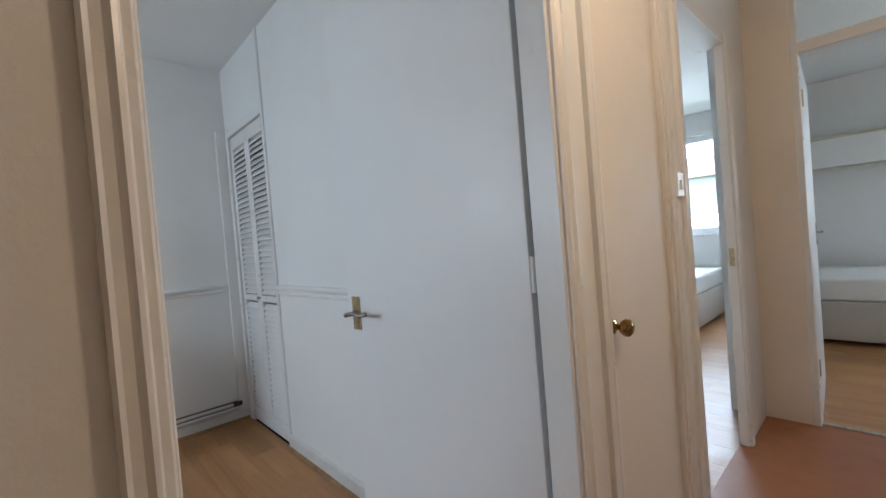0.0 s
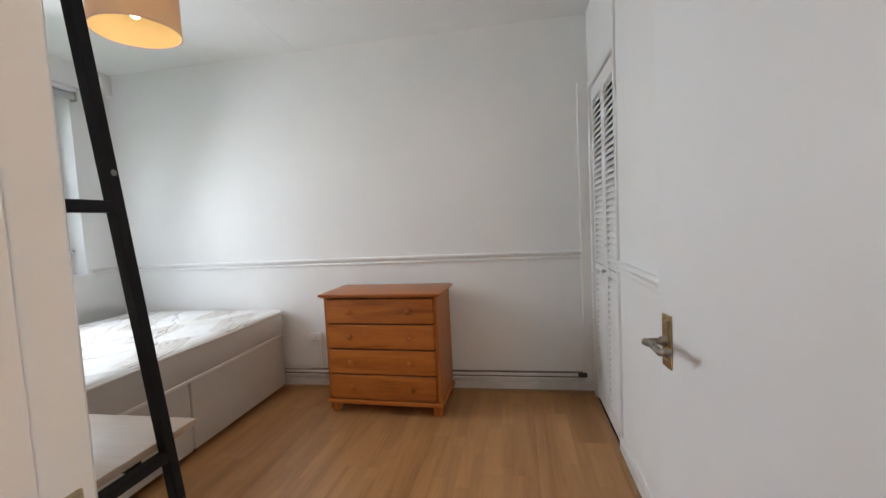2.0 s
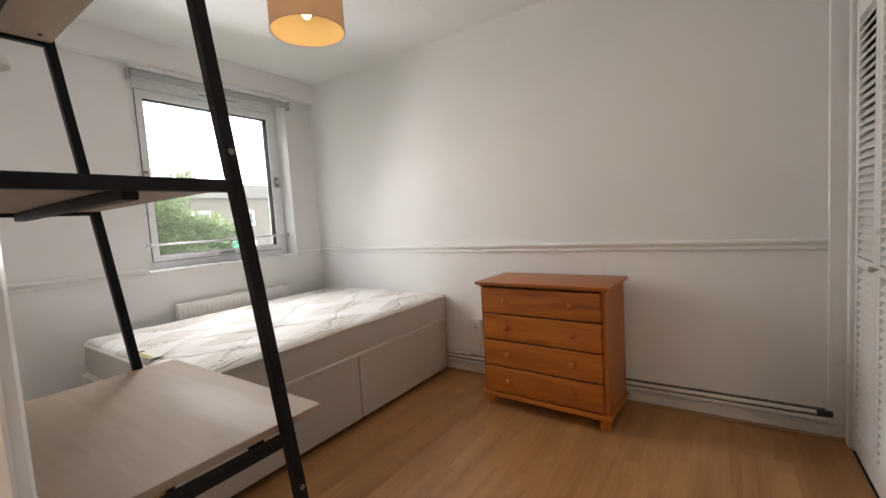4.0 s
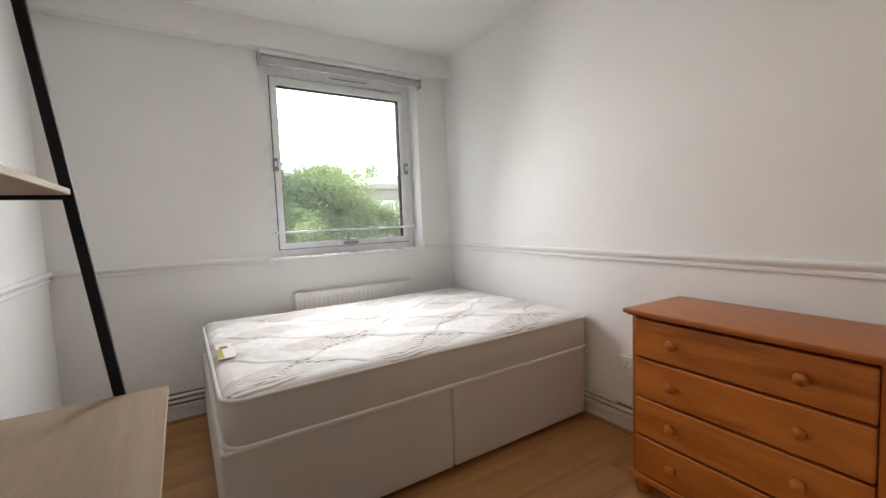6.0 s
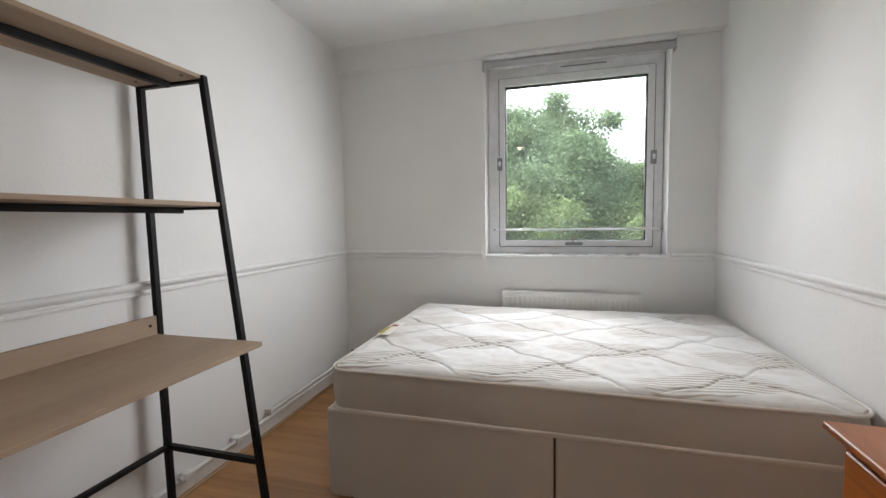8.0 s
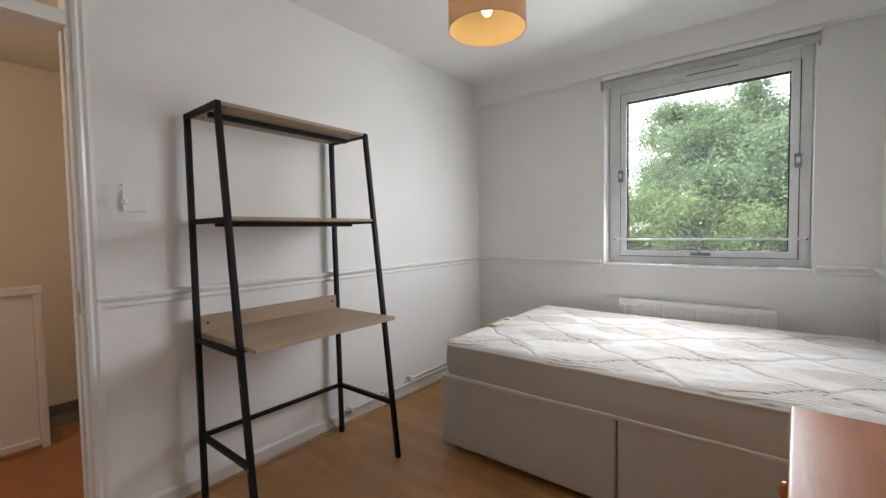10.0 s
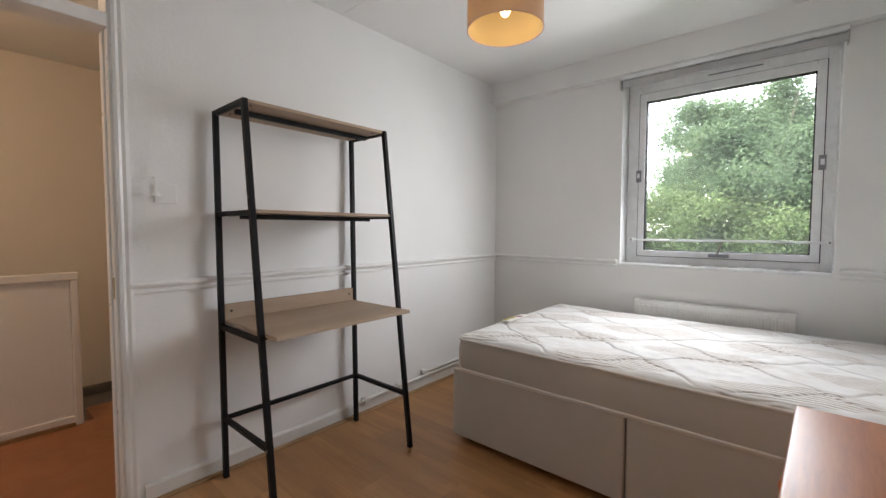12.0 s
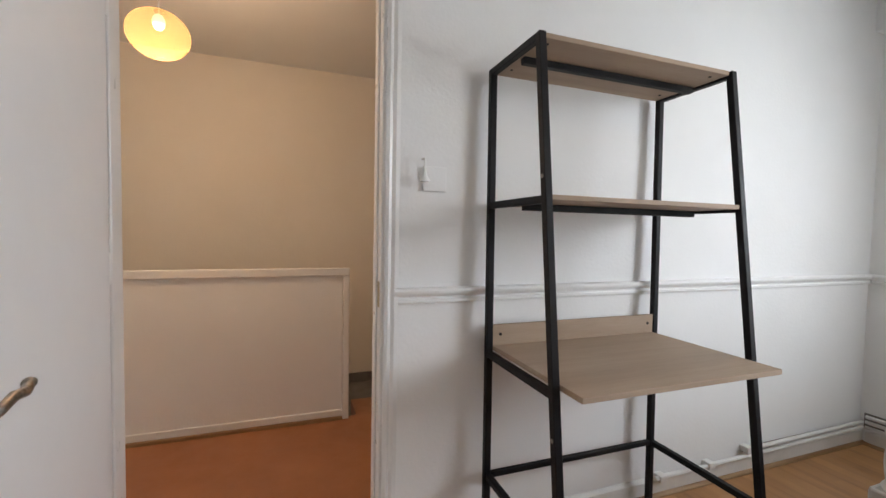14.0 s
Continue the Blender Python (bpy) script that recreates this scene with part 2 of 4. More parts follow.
def thin_glow(name, colour, emit, strength, clear=0.0):
    """Thin lamp cloth or paper that lets the bulb's light through and glows with it."""
    n = Nodes(name)
    v = n.coords()
    f = n.noise(v, 120, 4)
    n.bump(f, 0.2, 0.002)
    n.done(colour, 0.9)
    n.bsdf.inputs["Emission Color"].default_value = (*emit, 1)
    n.bsdf.inputs["Emission Strength"].default_value = strength
    tr = n.add("ShaderNodeBsdfTranslucent", Color=(*colour, 1))
    ms = n.add("ShaderNodeMixShader", Fac=0.5)
    out = n.t.nodes["Material Output"]
    n.link(n.bsdf.outputs[0], ms.inputs[1])
    n.link(tr.outputs[0], ms.inputs[2])
    n.link(ms.outputs[0], out.inputs["Surface"])
    if clear:
        tp = n.add("ShaderNodeBsdfTransparent")
        m2 = n.add("ShaderNodeMixShader", Fac=clear)
        n.link(ms.outputs[0], m2.inputs[1])
        n.link(tp.outputs[0], m2.inputs[2])
        n.link(m2.outputs[0], out.inputs["Surface"])
    return n.mat


SHADE = thin_glow("warm_shade_fabric", (0.56, 0.45, 0.39), (1.0, 0.52, 0.32), 0.003)
SHADEIN = thin_glow("shade_lining", (0.58, 0.45, 0.22), (1.0, 0.52, 0.10), 0.002)
PAPER = thin_glow("lantern_paper", (0.042, 0.026, 0.0095), (1.0, 0.52, 0.17), 0.022, 0.32)


def glowing(name, colour, strength):
    n = Nodes(name)
    n.done(colour, 0.4)
    n.bsdf.inputs["Emission Color"].default_value = (*colour, 1)
    n.bsdf.inputs["Emission Strength"].default_value = strength
    return n.mat


BULBM = glowing("lit_bulb_glass", (1.0, 0.80, 0.50), 0.12)


def leaf_material(name, a, b, c):
    n = Nodes(name)
    g = n.add("ShaderNodeNewGeometry")
    col = n.ramp(g.outputs["Random Per Island"], [(0.0, a), (0.5, b), (1.0, c)])
    big = n.noise(n.coords(), 0.5, 3)
    col = n.mix(n.math("MULTIPLY", big, 0.5), col, b)
    n.done(col, 0.75, Specular_IOR_Level=0.15)
    tr = n.add("ShaderNodeBsdfTranslucent")
    n.link(col, tr.inputs[0])
    ms = n.add("ShaderNodeMixShader", Fac=0.48)
    n.link(n.bsdf.outputs[0], ms.inputs[1])
    n.link(tr.outputs[0], ms.inputs[2])
    n.link(ms.outputs[0], n.t.nodes["Material Output"].inputs["Surface"])
    return n.mat


LEAF = leaf_material("green_leaves", (0.070, 0.106, 0.044), (0.118, 0.162, 0.070), (0.165, 0.215, 0.098))
LEAFB = leaf_material("blue_green_leaves", (0.055, 0.088, 0.046), (0.108, 0.158, 0.086), (0.16, 0.22, 0.125))
BARK = painted("tree_bark", (0.09, 0.07, 0.05), (0.14, 0.11, 0.08), 0.9, 25, 0.8, 3)
GRASS = painted("lawn_grass", (0.05, 0.09, 0.03), (0.08, 0.13, 0.045), 0.95, 60, 0.8, 0.3)
PANEDARK = painted("far_window_glass", (0.05, 0.06, 0.07), (0.09, 0.10, 0.11), 0.1, 5, 0.02)

# ---- mesh helpers ----


def box(bm, x0, x1, y0, y1, z0, z1, bev=0.0, seg=1):
    m = Matrix.Translation(((x0 + x1) / 2, (y0 + y1) / 2, (z0 + z1) / 2)) @ Matrix.Diagonal((x1 - x0, y1 - y0, z1 - z0, 1))
    g = bmesh.ops.create_cube(bm, size=1, matrix=m)["verts"]
    if bev:
        es = {e for v in g for e in v.link_edges}
        bmesh.ops.bevel(bm, geom=list(es), offset=bev, segments=seg, affect="EDGES", profile=0.6)
    return bm


def bar(bm, a, b, w, h=None, bev=0.002, up=(0, 0, 1)):
    """A rectangular bar from a to b, w wide sideways and h along up."""
    a, b, up = Vector(a), Vector(b), Vector(up)
    d = b - a
    side = d.cross(up).normalized()
    top = side.cross(d).normalized()
    m = Matrix((side, d.normalized(), top)).transposed().to_4x4()
    m = Matrix.Translation((a + b) / 2) @ m @ Matrix.Diagonal((w, d.length, h or w, 1))
    g = bmesh.ops.create_cube(bm, size=1, matrix=m)["verts"]
    if bev:
        bmesh.ops.bevel(bm, geom=list({e for v in g for e in v.link_edges}), offset=bev, segments=1, affect="EDGES")
    return bm


def rod(bm, a, b, r, r2=None, n=12, caps=True):
    a, b = Vector(a), Vector(b)
    d = b - a
    m = Matrix.Translation((a + b) / 2) @ d.to_track_quat("Z", "Y").to_matrix().to_4x4()
    bmesh.ops.create_cone(bm, cap_ends=caps, segments=n, radius1=r, radius2=r if r2 is None else r2, depth=d.length, matrix=m)
    return bm


def ball(bm, c, rx, ry=None, rz=None, u=16, v=10):
    m = Matrix.Translation(c) @ Matrix.Diagonal((rx, ry or rx, rz or rx, 1))
    bmesh.ops.create_uvsphere(bm, u_segments=u, v_segments=v, radius=1, matrix=m)
    return bm


def lathe(bm, profile, c=(0, 0, 0), axis="Z", n=20):
    """Turn (radius, height) pairs round an axis through c."""
    rings = []
    for r, h in profile:
        ring = []
        for i in range(n):
            a = 2 * math.pi * i / n
            p = (r * math.cos(a), r * math.sin(a), h)
            if axis == "Y":
                p = (p[0], -p[2], p[1])
            if axis == "X":
                p = (-p[2], p[0], p[1])
            ring.append(bm.verts.new(Vector(p) + Vector(c)))
        rings.append(ring)
    for p, q in zip(rings, rings[1:]):
        for i in range(n):
            bm.faces.new((p[i], p[(i + 1) % n], q[(i + 1) % n], q[i]))
    for ring in (rings[0], rings[-1]):
        bm.faces.new(ring)
    bmesh.ops.recalc_face_normals(bm, faces=bm.faces)
    return bm


def tube(bm, points, r, n=8):
    for a, b in zip(points, points[1:]):
        rod(bm, a, b, r, n=n)
    for p in points[1:-1]:
        ball(bm, p, r * 1.01, u=n, v=6)
    return bm


def extrude_profile(bm, profile, a, b, out, up=(0, 0, 1)):
    """Sweep a (out, up) outline from a to b."""
    a, b, out, up = Vector(a), Vector(b), Vector(out), Vector(up)
    r1 = [bm.verts.new(a + out * o + up * u) for o, u in profile]
    r2 = [bm.verts.new(b + out * o + up * u) for o, u in profile]
    n = len(profile)
    for i in range(n):
        bm.faces.new((r1[i], r1[(i + 1) % n], r2[(i + 1) % n], r2[i]))
    bm.faces.new(r1)
    bm.faces.new(r2)
    bmesh.ops.recalc_face_normals(bm, faces=bm.faces)
    return bm


def mesh_of(name, bm, material, smooth=False):
    me = bpy.data.meshes.new(name)
    bm.to_mesh(me)
    bm.free()
    if smooth:
        me.shade_smooth()
        me.set_sharp_from_angle(angle=radians(38))
    me.materials.append(material)
    return me


def settle(ob, parent):
    ob.parent = parent
    if parent.type == "EMPTY":
        ob.matrix_parent_inverse = parent.matrix_basis.inverted()


def part(name, bm, material, parent, label="", smooth=False):
    ob = new(name, mesh_of(name, bm, material, smooth))
    settle(ob, parent)
    return tagged(ob, label)


def piece(name, me, parent, m):
    ob = new(name, me)
    ob.matrix_basis = m
    settle(ob, parent)
    return ob


def thing(name, place, label, category, group="", kind=""):
    ob = new(name)
    ob.empty_display_size = 0.1
    ob.matrix_basis = Matrix.Translation(place)
    return tagged(ob, label, category, group, kind)


def single(name, bm, material, label, category, kind="", group="", smooth=False):
    return tagged(new(name, mesh_of(name, bm, material, smooth)), label, category, group, kind)


def structure(name, bm, material, label, category):
    return single(name, bm, material, label, category, "structure")


B = bmesh.new

# ---- plan of the flat, in metres ----
W, E, S, N, CEILZ = -2.61, 1.088, 1.045, 3.622, 2.495
HS = S - 0.12           # hall face of the wall between hall and bedroom
HALL_E, HALL_W = 3.05, -1.3
STAIR_Y = -1.22         # wall behind the stair guard
DADO = 0.95
DOOR_L, DOOR_R, HEAD = 0.218, 0.985, 2.01
A_L, A_R = 1.905, 2.60   # doorway of the second bedroom
B_T, B_S = 0.69, -0.07   # doorway of the third bedroom, in the hall's end wall
FAR = 6.1               # outer wall of the other bedrooms
WY0, WY1, WZ0, WZ1 = 2.165, 3.345, 0.935, 2.29

# ---- floors and ceilings ----
structure("floor", box(B(), W - 0.3, E, HS, N + 0.02, -0.12, -0.008), DARKGAP, "subfloor under the oak laminate of the bedroom", "floor")
structure("floor_hall", box(B(), HALL_W, HALL_E + 0.04, -0.17, HS, -0.12, 0.0), HALLF, "red-brown smooth hall floor", "floor")
structure("floor_hall_end", box(B(), HALL_W, 0.12, -0.42, -0.17, -0.12, -0.0005), HALLF, "red-brown hall floor beside the stair head", "floor")
bm = B()
box(bm, W - 0.3, -0.912, S - 0.03, N + 0.1, CEILZ, CEILZ + 0.05)
box(bm, -0.91, 1.75, S - 0.03, N + 0.1, CEILZ, CEILZ + 0.05)
box(bm, -0.93, -0.89, S - 0.03, N + 0.1, CEILZ + 0.05, CEILZ + 0.12)
structure("ceiling", bm, CEIL, "white painted ceiling of two boards with a joint", "ceiling")
structure("ceiling_hall", box(B(), HALL_W - 0.1, HALL_E + 0.1, STAIR_Y - 0.1, S, CEILZ + 0.001, CEILZ + 0.12), CEIL, "white painted hall ceiling", "ceiling")
structure("ceiling_rooms", box(B(), 1.75, FAR + 0.3, -2.3, N + 0.1, CEILZ + 0.002, CEILZ + 0.12), CEIL, "white painted ceiling of the other bedrooms", "ceiling")

# ---- bedroom walls ----
bm = B()
box(bm, W - 0.3, W, S - 0.12, WY0, -0.1, CEILZ + 0.1)
box(bm, W - 0.3, W, WY1, N + 0.12, -0.1, CEILZ + 0.1)
box(bm, W - 0.3, W, WY0, WY1, -0.1, WZ0)
box(bm, W - 0.3, W, WY0, WY1, WZ1, CEILZ + 0.1)
structure("wall_west", bm, WALL, "white painted outer wall with the window", "wall")
structure("wall_north", box(B(), W, 1.75, N, N + 0.12, -0.1, CEILZ + 0.1), WALL, "white painted plaster wall behind bed and chest", "wall")
bm = B()
box(bm, E, E + 0.1, S, 2.90, -0.1, CEILZ)
box(bm, E, E + 0.1, 2.90, N, 2.02, CEILZ)
box(bm, E, E + 0.1, 3.545, N, -0.1, 2.02)
structure("wall_east", bm, WALL, "white painted wall around the louvred closet", "wall")
# closet inside: its shade is put into the near-black colour
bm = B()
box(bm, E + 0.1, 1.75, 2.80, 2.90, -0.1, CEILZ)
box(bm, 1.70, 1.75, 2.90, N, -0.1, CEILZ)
structure("closet_lining", bm, DARKGAP, "inside of the built-in closet, near-black with its shade in the colour", "closet interior")
bm = B()
FL = CEILZ
for x0, x1, z0 in ((HALL_W, DOOR_L - 0.035, -0.1), (DOOR_R + 0.062, 1.175, -0.1), (1.715, A_L - 0.03, -0.1), (1.175, 1.715, 2.03), (A_L - 0.03, A_R + 0.03, 2.03)):
    box(bm, x0, x1, HS, S, z0, FL)
box(bm, W, HALL_W, HS, S, -0.1, FL)
box(bm, A_R + 0.03, HALL_E, HS, S - 0.08, -0.1, FL)
structure("wall_south", bm, WALL, "white painted partition between bedroom and hall", "wall")
structure("ceiling_beam", box(B(), W, W + 0.082, S, N, 2.325, CEILZ), WALL, "boxed white beam along the window wall", "beam")

# ---- hall walls, stair well, other rooms ----
structure("wall_stair", box(B(), HALL_W - 0.1, HALL_E, STAIR_Y - 0.1, STAIR_Y, -2.6, CEILZ), HALLW, "cream painted wall behind the stairs", "wall")
structure("wall_hall_west", box(B(), HALL_W - 0.1, HALL_W, STAIR_Y, HS, -0.3, CEILZ), HALLW, "cream painted hall end wall", "wall")
bm = B()
box(bm, HALL_E, HALL_E + 0.1, B_T + 0.03, S, -0.1, CEILZ)
box(bm, HALL_E, HALL_E + 0.1, STAIR_Y, B_S - 0.03, -0.1, CEILZ)
structure("wall_hall_east", bm, HALLW, "cream painted hall wall with a doorway", "wall")
bm = B()
box(bm, 1.75, 1.85, S, N, -0.1, CEILZ)
box(bm, 1.85, FAR, N, N + 0.1, -0.1, CEILZ)
box(bm, HALL_E, FAR, S - 0.05, S + 0.05, -0.1, CEILZ)
box(bm, HALL_E, FAR, -2.3, -2.2, -0.1, CEILZ)
box(bm, HALL_E, HALL_E + 0.1, -2.2, STAIR_Y, -0.1, CEILZ)
structure("wall_rooms", bm, WALL, "white painted walls of the other bedrooms", "wall")
AY0, AY1, AZ0, AZ1 = 1.45, 2.75, 0.98, 2.22
BY0, BY1 = -1.7, -0.5
bm = B()
for y0, y1, z0, z1 in ((S - 0.05, AY0, -0.1, CEILZ), (AY1, N + 0.1, -0.1, CEILZ), (AY0, AY1, -0.1, AZ0), (AY0, AY1, AZ1, CEILZ), (BY1, S - 0.05, -0.1, CEILZ), (-2.3, BY0, -0.1, CEILZ), (BY0, BY1, -0.1, AZ0), (BY0, BY1, AZ1, CEILZ)):
    box(bm, FAR, FAR + 0.25, y0, y1, z0, z1)
structure("wall_far", bm, WALL, "white painted outer wall of the other bedrooms", "wall")

# stairs behind the guard: a carpeted step beside the landing, then treads going down
bm = B()
box(bm, HALL_W, 0.12, STAIR_Y, -0.42, -0.3, -0.17)
for i in range(8):
    box(bm, 0.12 + 0.24 * i, 0.12 + 0.24 * (i + 1), STAIR_Y, -0.17, -0.75 - 0.18 * i, -0.35 - 0.18 * i)
structure("stair_treads", bm, CARPET, "grey carpeted stair treads going down", "stairs")
# unseen floor and walls, added to keep outdoor light out of the well
structure("stair_well_floor", box(B(), HALL_W - 0.1, HALL_E, STAIR_Y - 0.1, -0.10, -2.7, -2.6), CARPET, "unseen grey floor added to close the stair well against light", "floor")
structure("stair_well_side", box(B(), HALL_W, HALL_E - 0.4, -0.17, -0.10, -2.6, -0.121), HALLW, "unseen cream side wall added to close the stair well", "wall")
structure("stair_well_end", box(B(), HALL_W - 0.1, HALL_W, STAIR_Y, -0.17, -2.6, -0.3), HALLW, "unseen cream end wall added to close the stair well", "wall")
structure("stair_wall_end", box(B(), HALL_E - 0.4, HALL_E, STAIR_Y, -0.17, -2.6, -0.12), HALLW, "unseen cream wall added at the foot of the stair well", "wall")
structure("baseboard_stair", box(B(), HALL_W, 0.12, STAIR_Y, STAIR_Y + 0.018, -0.17, -0.09, 0.003), CARPET, "grey stair skirting", "skirting")

# the guard panel: a white framed board at the stair edge
guard = thing("stair_guard_panel", (0.9, -0.14, 0), "white framed stair guard panel on the landing edge", "stair guard")
part("panel_board", box(B(), 0.172 + 0.04, 2.6, -0.16, -0.145, 0.03, 0.90, 0.002), WALL, guard)
part("top_rail", box(B(), 0.172, 2.6, -0.172, -0.13, 0.893, 0.940, 0.006, 2), GLOSS, guard)
part("bottom_rail", box(B(), 0.172 + 0.038, 2.6, -0.168, -0.134, 0.022, 0.062, 0.005, 2), GLOSS, guard)
part("end_post", box(B(), 0.172, 0.172 + 0.037, -0.171, -0.131, 0.0, 0.892, 0.006, 2), GLOSS, guard)
part("base_strip", box(B(), 0.21, 2.6, -0.155, -0.125, 0.0, 0.021, 0.002), BEAD, guard, "brown timber strip along the floor")

# ---- skirtings, beading and dado rails ----


def skirting(name, a, b, out, h=0.085, t=0.016):
    sk = thing(name, a, "white painted skirting with a brown floor bead", "skirting", kind="structure")
    prof = [(0, 0.012), (t, 0.012), (t, h - 0.012), (t * 0.55, h - 0.003), (t * 0.3, h), (0, h)]
    part("board", extrude_profile(B(), prof, a, b, out), WORN, sk)
    prof2 = [(0, 0), (t + 0.016, 0), (t + 0.015, 0.008), (t + 0.008, 0.0145), (t, 0.016), (0, 0.016)]
    part("floor_bead", extrude_profile(B(), prof2, a, b, out), BEAD, sk)
    return sk


def dado(name, a, b, out):
    """Moulded rail: a flat with two rounded lips."""
    prof = [(0, -0.028), (0.010, -0.028), (0.014, -0.022), (0.014, -0.013), (0.007, -0.010), (0.007, -0.004), (0.018, 0.001), (0.026, 0.010), (0.028, 0.018), (0.024, 0.025), (0.014, 0.028), (0, 0.028)]
    return structure(name, extrude_profile(B(), prof, a, b, out), WALL, "white moulded dado rail", "dado rail")


skirting("baseboard_north", (W, N, 0), (E - 0.006, N, 0), (0, -1, 0), 0.075)
skirting("baseboard_south", (W, S, 0), (DOOR_L - 0.075, S, 0), (0, 1, 0))
skirting("baseboard_west", (W, S + 0.034, 0), (W, N - 0.034, 0), (1, 0, 0))
skirting("baseboard_east", (E, S + 0.15, 0), (E, 2.885, 0), (-1, 0, 0))
dado("dado_rail_north", (W, N, DADO), (E - 0.075, N, DADO), (0, -1, 0))
dado("dado_rail_south", (W, S, DADO), (DOOR_L - 0.045, S, DADO), (0, 1, 0))
dado("dado_rail_west_1", (W, S + 0.023, DADO), (W, WY0 - 0.02, DADO), (1, 0, 0))
dado("dado_rail_west_2", (W, WY1 + 0.02, DADO), (W, N - 0.023, DADO), (1, 0, 0))
dado("dado_rail_east", (E, S + 0.02, DADO), (E, 2.868, DADO), (-1, 0, 0))
structure("trim_corner", box(B(), E - 0.072, E - 0.001, N - 0.016, N, 0.076, 2.06, 0.004), GLOSS, "white timber cover strip in the corner", "trim")

# ---- bedroom doorway and its door ----
fr = thing("door_frame_1", (DOOR_L, HS, 0), "white gloss painted door frame with glazed fanlight", "door frame", kind="structure")
part("jamb", box(B(), DOOR_L - 0.034, DOOR_L, HS - 0.004, S + 0.004, 0, CEILZ, 0.003), GLOSS, fr)
part("jamb", box(B(), DOOR_R, DOOR_R + 0.06, HS - 0.004, S - 0.044, 0, HEAD, 0.003), GLOSS, fr)
part("jamb", box(B(), DOOR_R, DOOR_R + 0.06, HS - 0.004, S + 0.004, HEAD + 0.056, CEILZ, 0.003), GLOSS, fr)
part("jamb_back", box(B(), DOOR_R + 0.05, DOOR_R + 0.061, S - 0.042, S + 0.002, 0, HEAD + 0.05), GLOSS, fr)
part("door_stop", box(B(), DOOR_L, DOOR_L + 0.008, HS + 0.03, S - 0.045, 0, HEAD, 0.002), GLOSS, fr)
part("head_rail", box(B(), DOOR_L, DOOR_R, HS - 0.006, S + 0.012, HEAD, HEAD + 0.055, 0.006, 2), GLOSS, fr)
part("top_rail", box(B(), DOOR_L, DOOR_R, HS, S, CEILZ - 0.04, CEILZ - 0.001, 0.003), GLOSS, fr)
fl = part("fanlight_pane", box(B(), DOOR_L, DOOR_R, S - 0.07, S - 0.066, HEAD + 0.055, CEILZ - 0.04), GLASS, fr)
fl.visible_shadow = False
prof = [(0, 0), (0.012, 0), (0.016, 0.012), (0.012, 0.022), (0.017, 0.034), (0.014, 0.048), (0, 0.05)]
flat = [(0, 0), (0.010, 0), (0.016, 0.003), (0.018, 0.008), (0.015, 0.012), (0.013, 0.015), (0.013, 0.025), (0.016, 0.030), (0.012, 0.034), (0, 0.034)]
for nm, y, o in (("architrave", HS, -1), ("architrave", S, 1)):
    part(nm, extrude_profile(B(), [(p, -q) for p, q in (flat if o < 0 else prof)], (DOOR_L - 0.012, y, 0), (DOOR_L - 0.012, y, CEILZ), (0, o, 0), (1, 0, 0)), GLOSS, fr)
    if o < 0:
        part(nm, extrude_profile(B(), prof, (DOOR_R + 0.012, y, 0), (DOOR_R + 0.012, y, CEILZ), (0, o, 0), (1, 0, 0)), GLOSS, fr)
part("strike_plate", box(B(), DOOR_L - 0.001, DOOR_L + 0.0025, S - 0.034, S - 0.010, 0.91, 1.0, 0.001), BRASS, fr, "small brass strike plate")

LEAFW, LEAFT, LEAFH = 0.775, 0.038, 1.985
hinge = Matrix.Translation((DOOR_R + 0.002, S - 0.034, 0.008)) @ Matrix.Rotation(radians(5.2), 4, "Z")
door = new("door_1")
door.matrix_basis = hinge
tagged(door, "open white flush door with an aged brass lever handle", "door", "", "structure")


def local_part(name, bm, material, parent, m, label="", smooth=False):
    bm.transform(m)
    return part(name, bm, material, parent, label, smooth)


local_part("leaf", box(B(), 0, LEAFT, 0.006, LEAFW, 0, LEAFH, 0.002), DOORP, door, hinge)
HY, HZ = LEAFW - 0.05, 0.912
for side, xf in ((-1, 0.0), (1, LEAFT)):
    bm = B()
    box(bm, xf + (side * 0.005 if side < 0 else 0), xf + (0 if side < 0 else side * 0.005), HY - 0.021, HY + 0.021, HZ - 0.060, HZ + 0.060, 0.0018, 2)
    x1 = xf + side * 0.0051
    box(bm, min(x1, x1 + side * 0.002), max(x1, x1 + side * 0.002), HY - 0.0145, HY + 0.0145, HZ - 0.051, HZ + 0.051, 0.001)
    lv = local_part("lever_handle", bm, BRASS, door, hinge, "aged brass lever handle on a long plate")
    bm = B()
    rod(bm, (x1, HY, HZ), (x1 + side * 0.013, HY, HZ), 0.013, 0.010, 14)
    tube(bm, [(x1 + side * 0.01, HY, HZ), (x1 + side * 0.045, HY, HZ), (x1 + side * 0.05, HY - 0.012, HZ + 0.003), (x1 + side * 0.05, HY - 0.05, HZ + 0.009), (x1 + side * 0.049, HY - 0.085, HZ + 0.003), (x1 + side * 0.046, HY - 0.104, HZ + 0.008)], 0.0078, 10)
    ball(bm, (x1 + side * 0.045, HY - 0.108, HZ + 0.009), 0.010, 0.011, 0.009, 12, 8)
    local_part("lever", bm, AGED, lv, hinge, "worn nickel lever", True)
    for dz in (-0.045, 0.045):
        local_part("screw", rod(B(), (x1, HY, HZ + dz), (x1 + side * 0.0035, HY, HZ + dz), 0.004, n=8), NICKEL, lv, hinge)
for z in (0.2, 1.0, 1.75):
    local_part("butt_hinge", rod(B(), (0.004, -0.001, z), (0.004, -0.001, z + 0.09), 0.006, n=10), GLOSS, door, hinge)

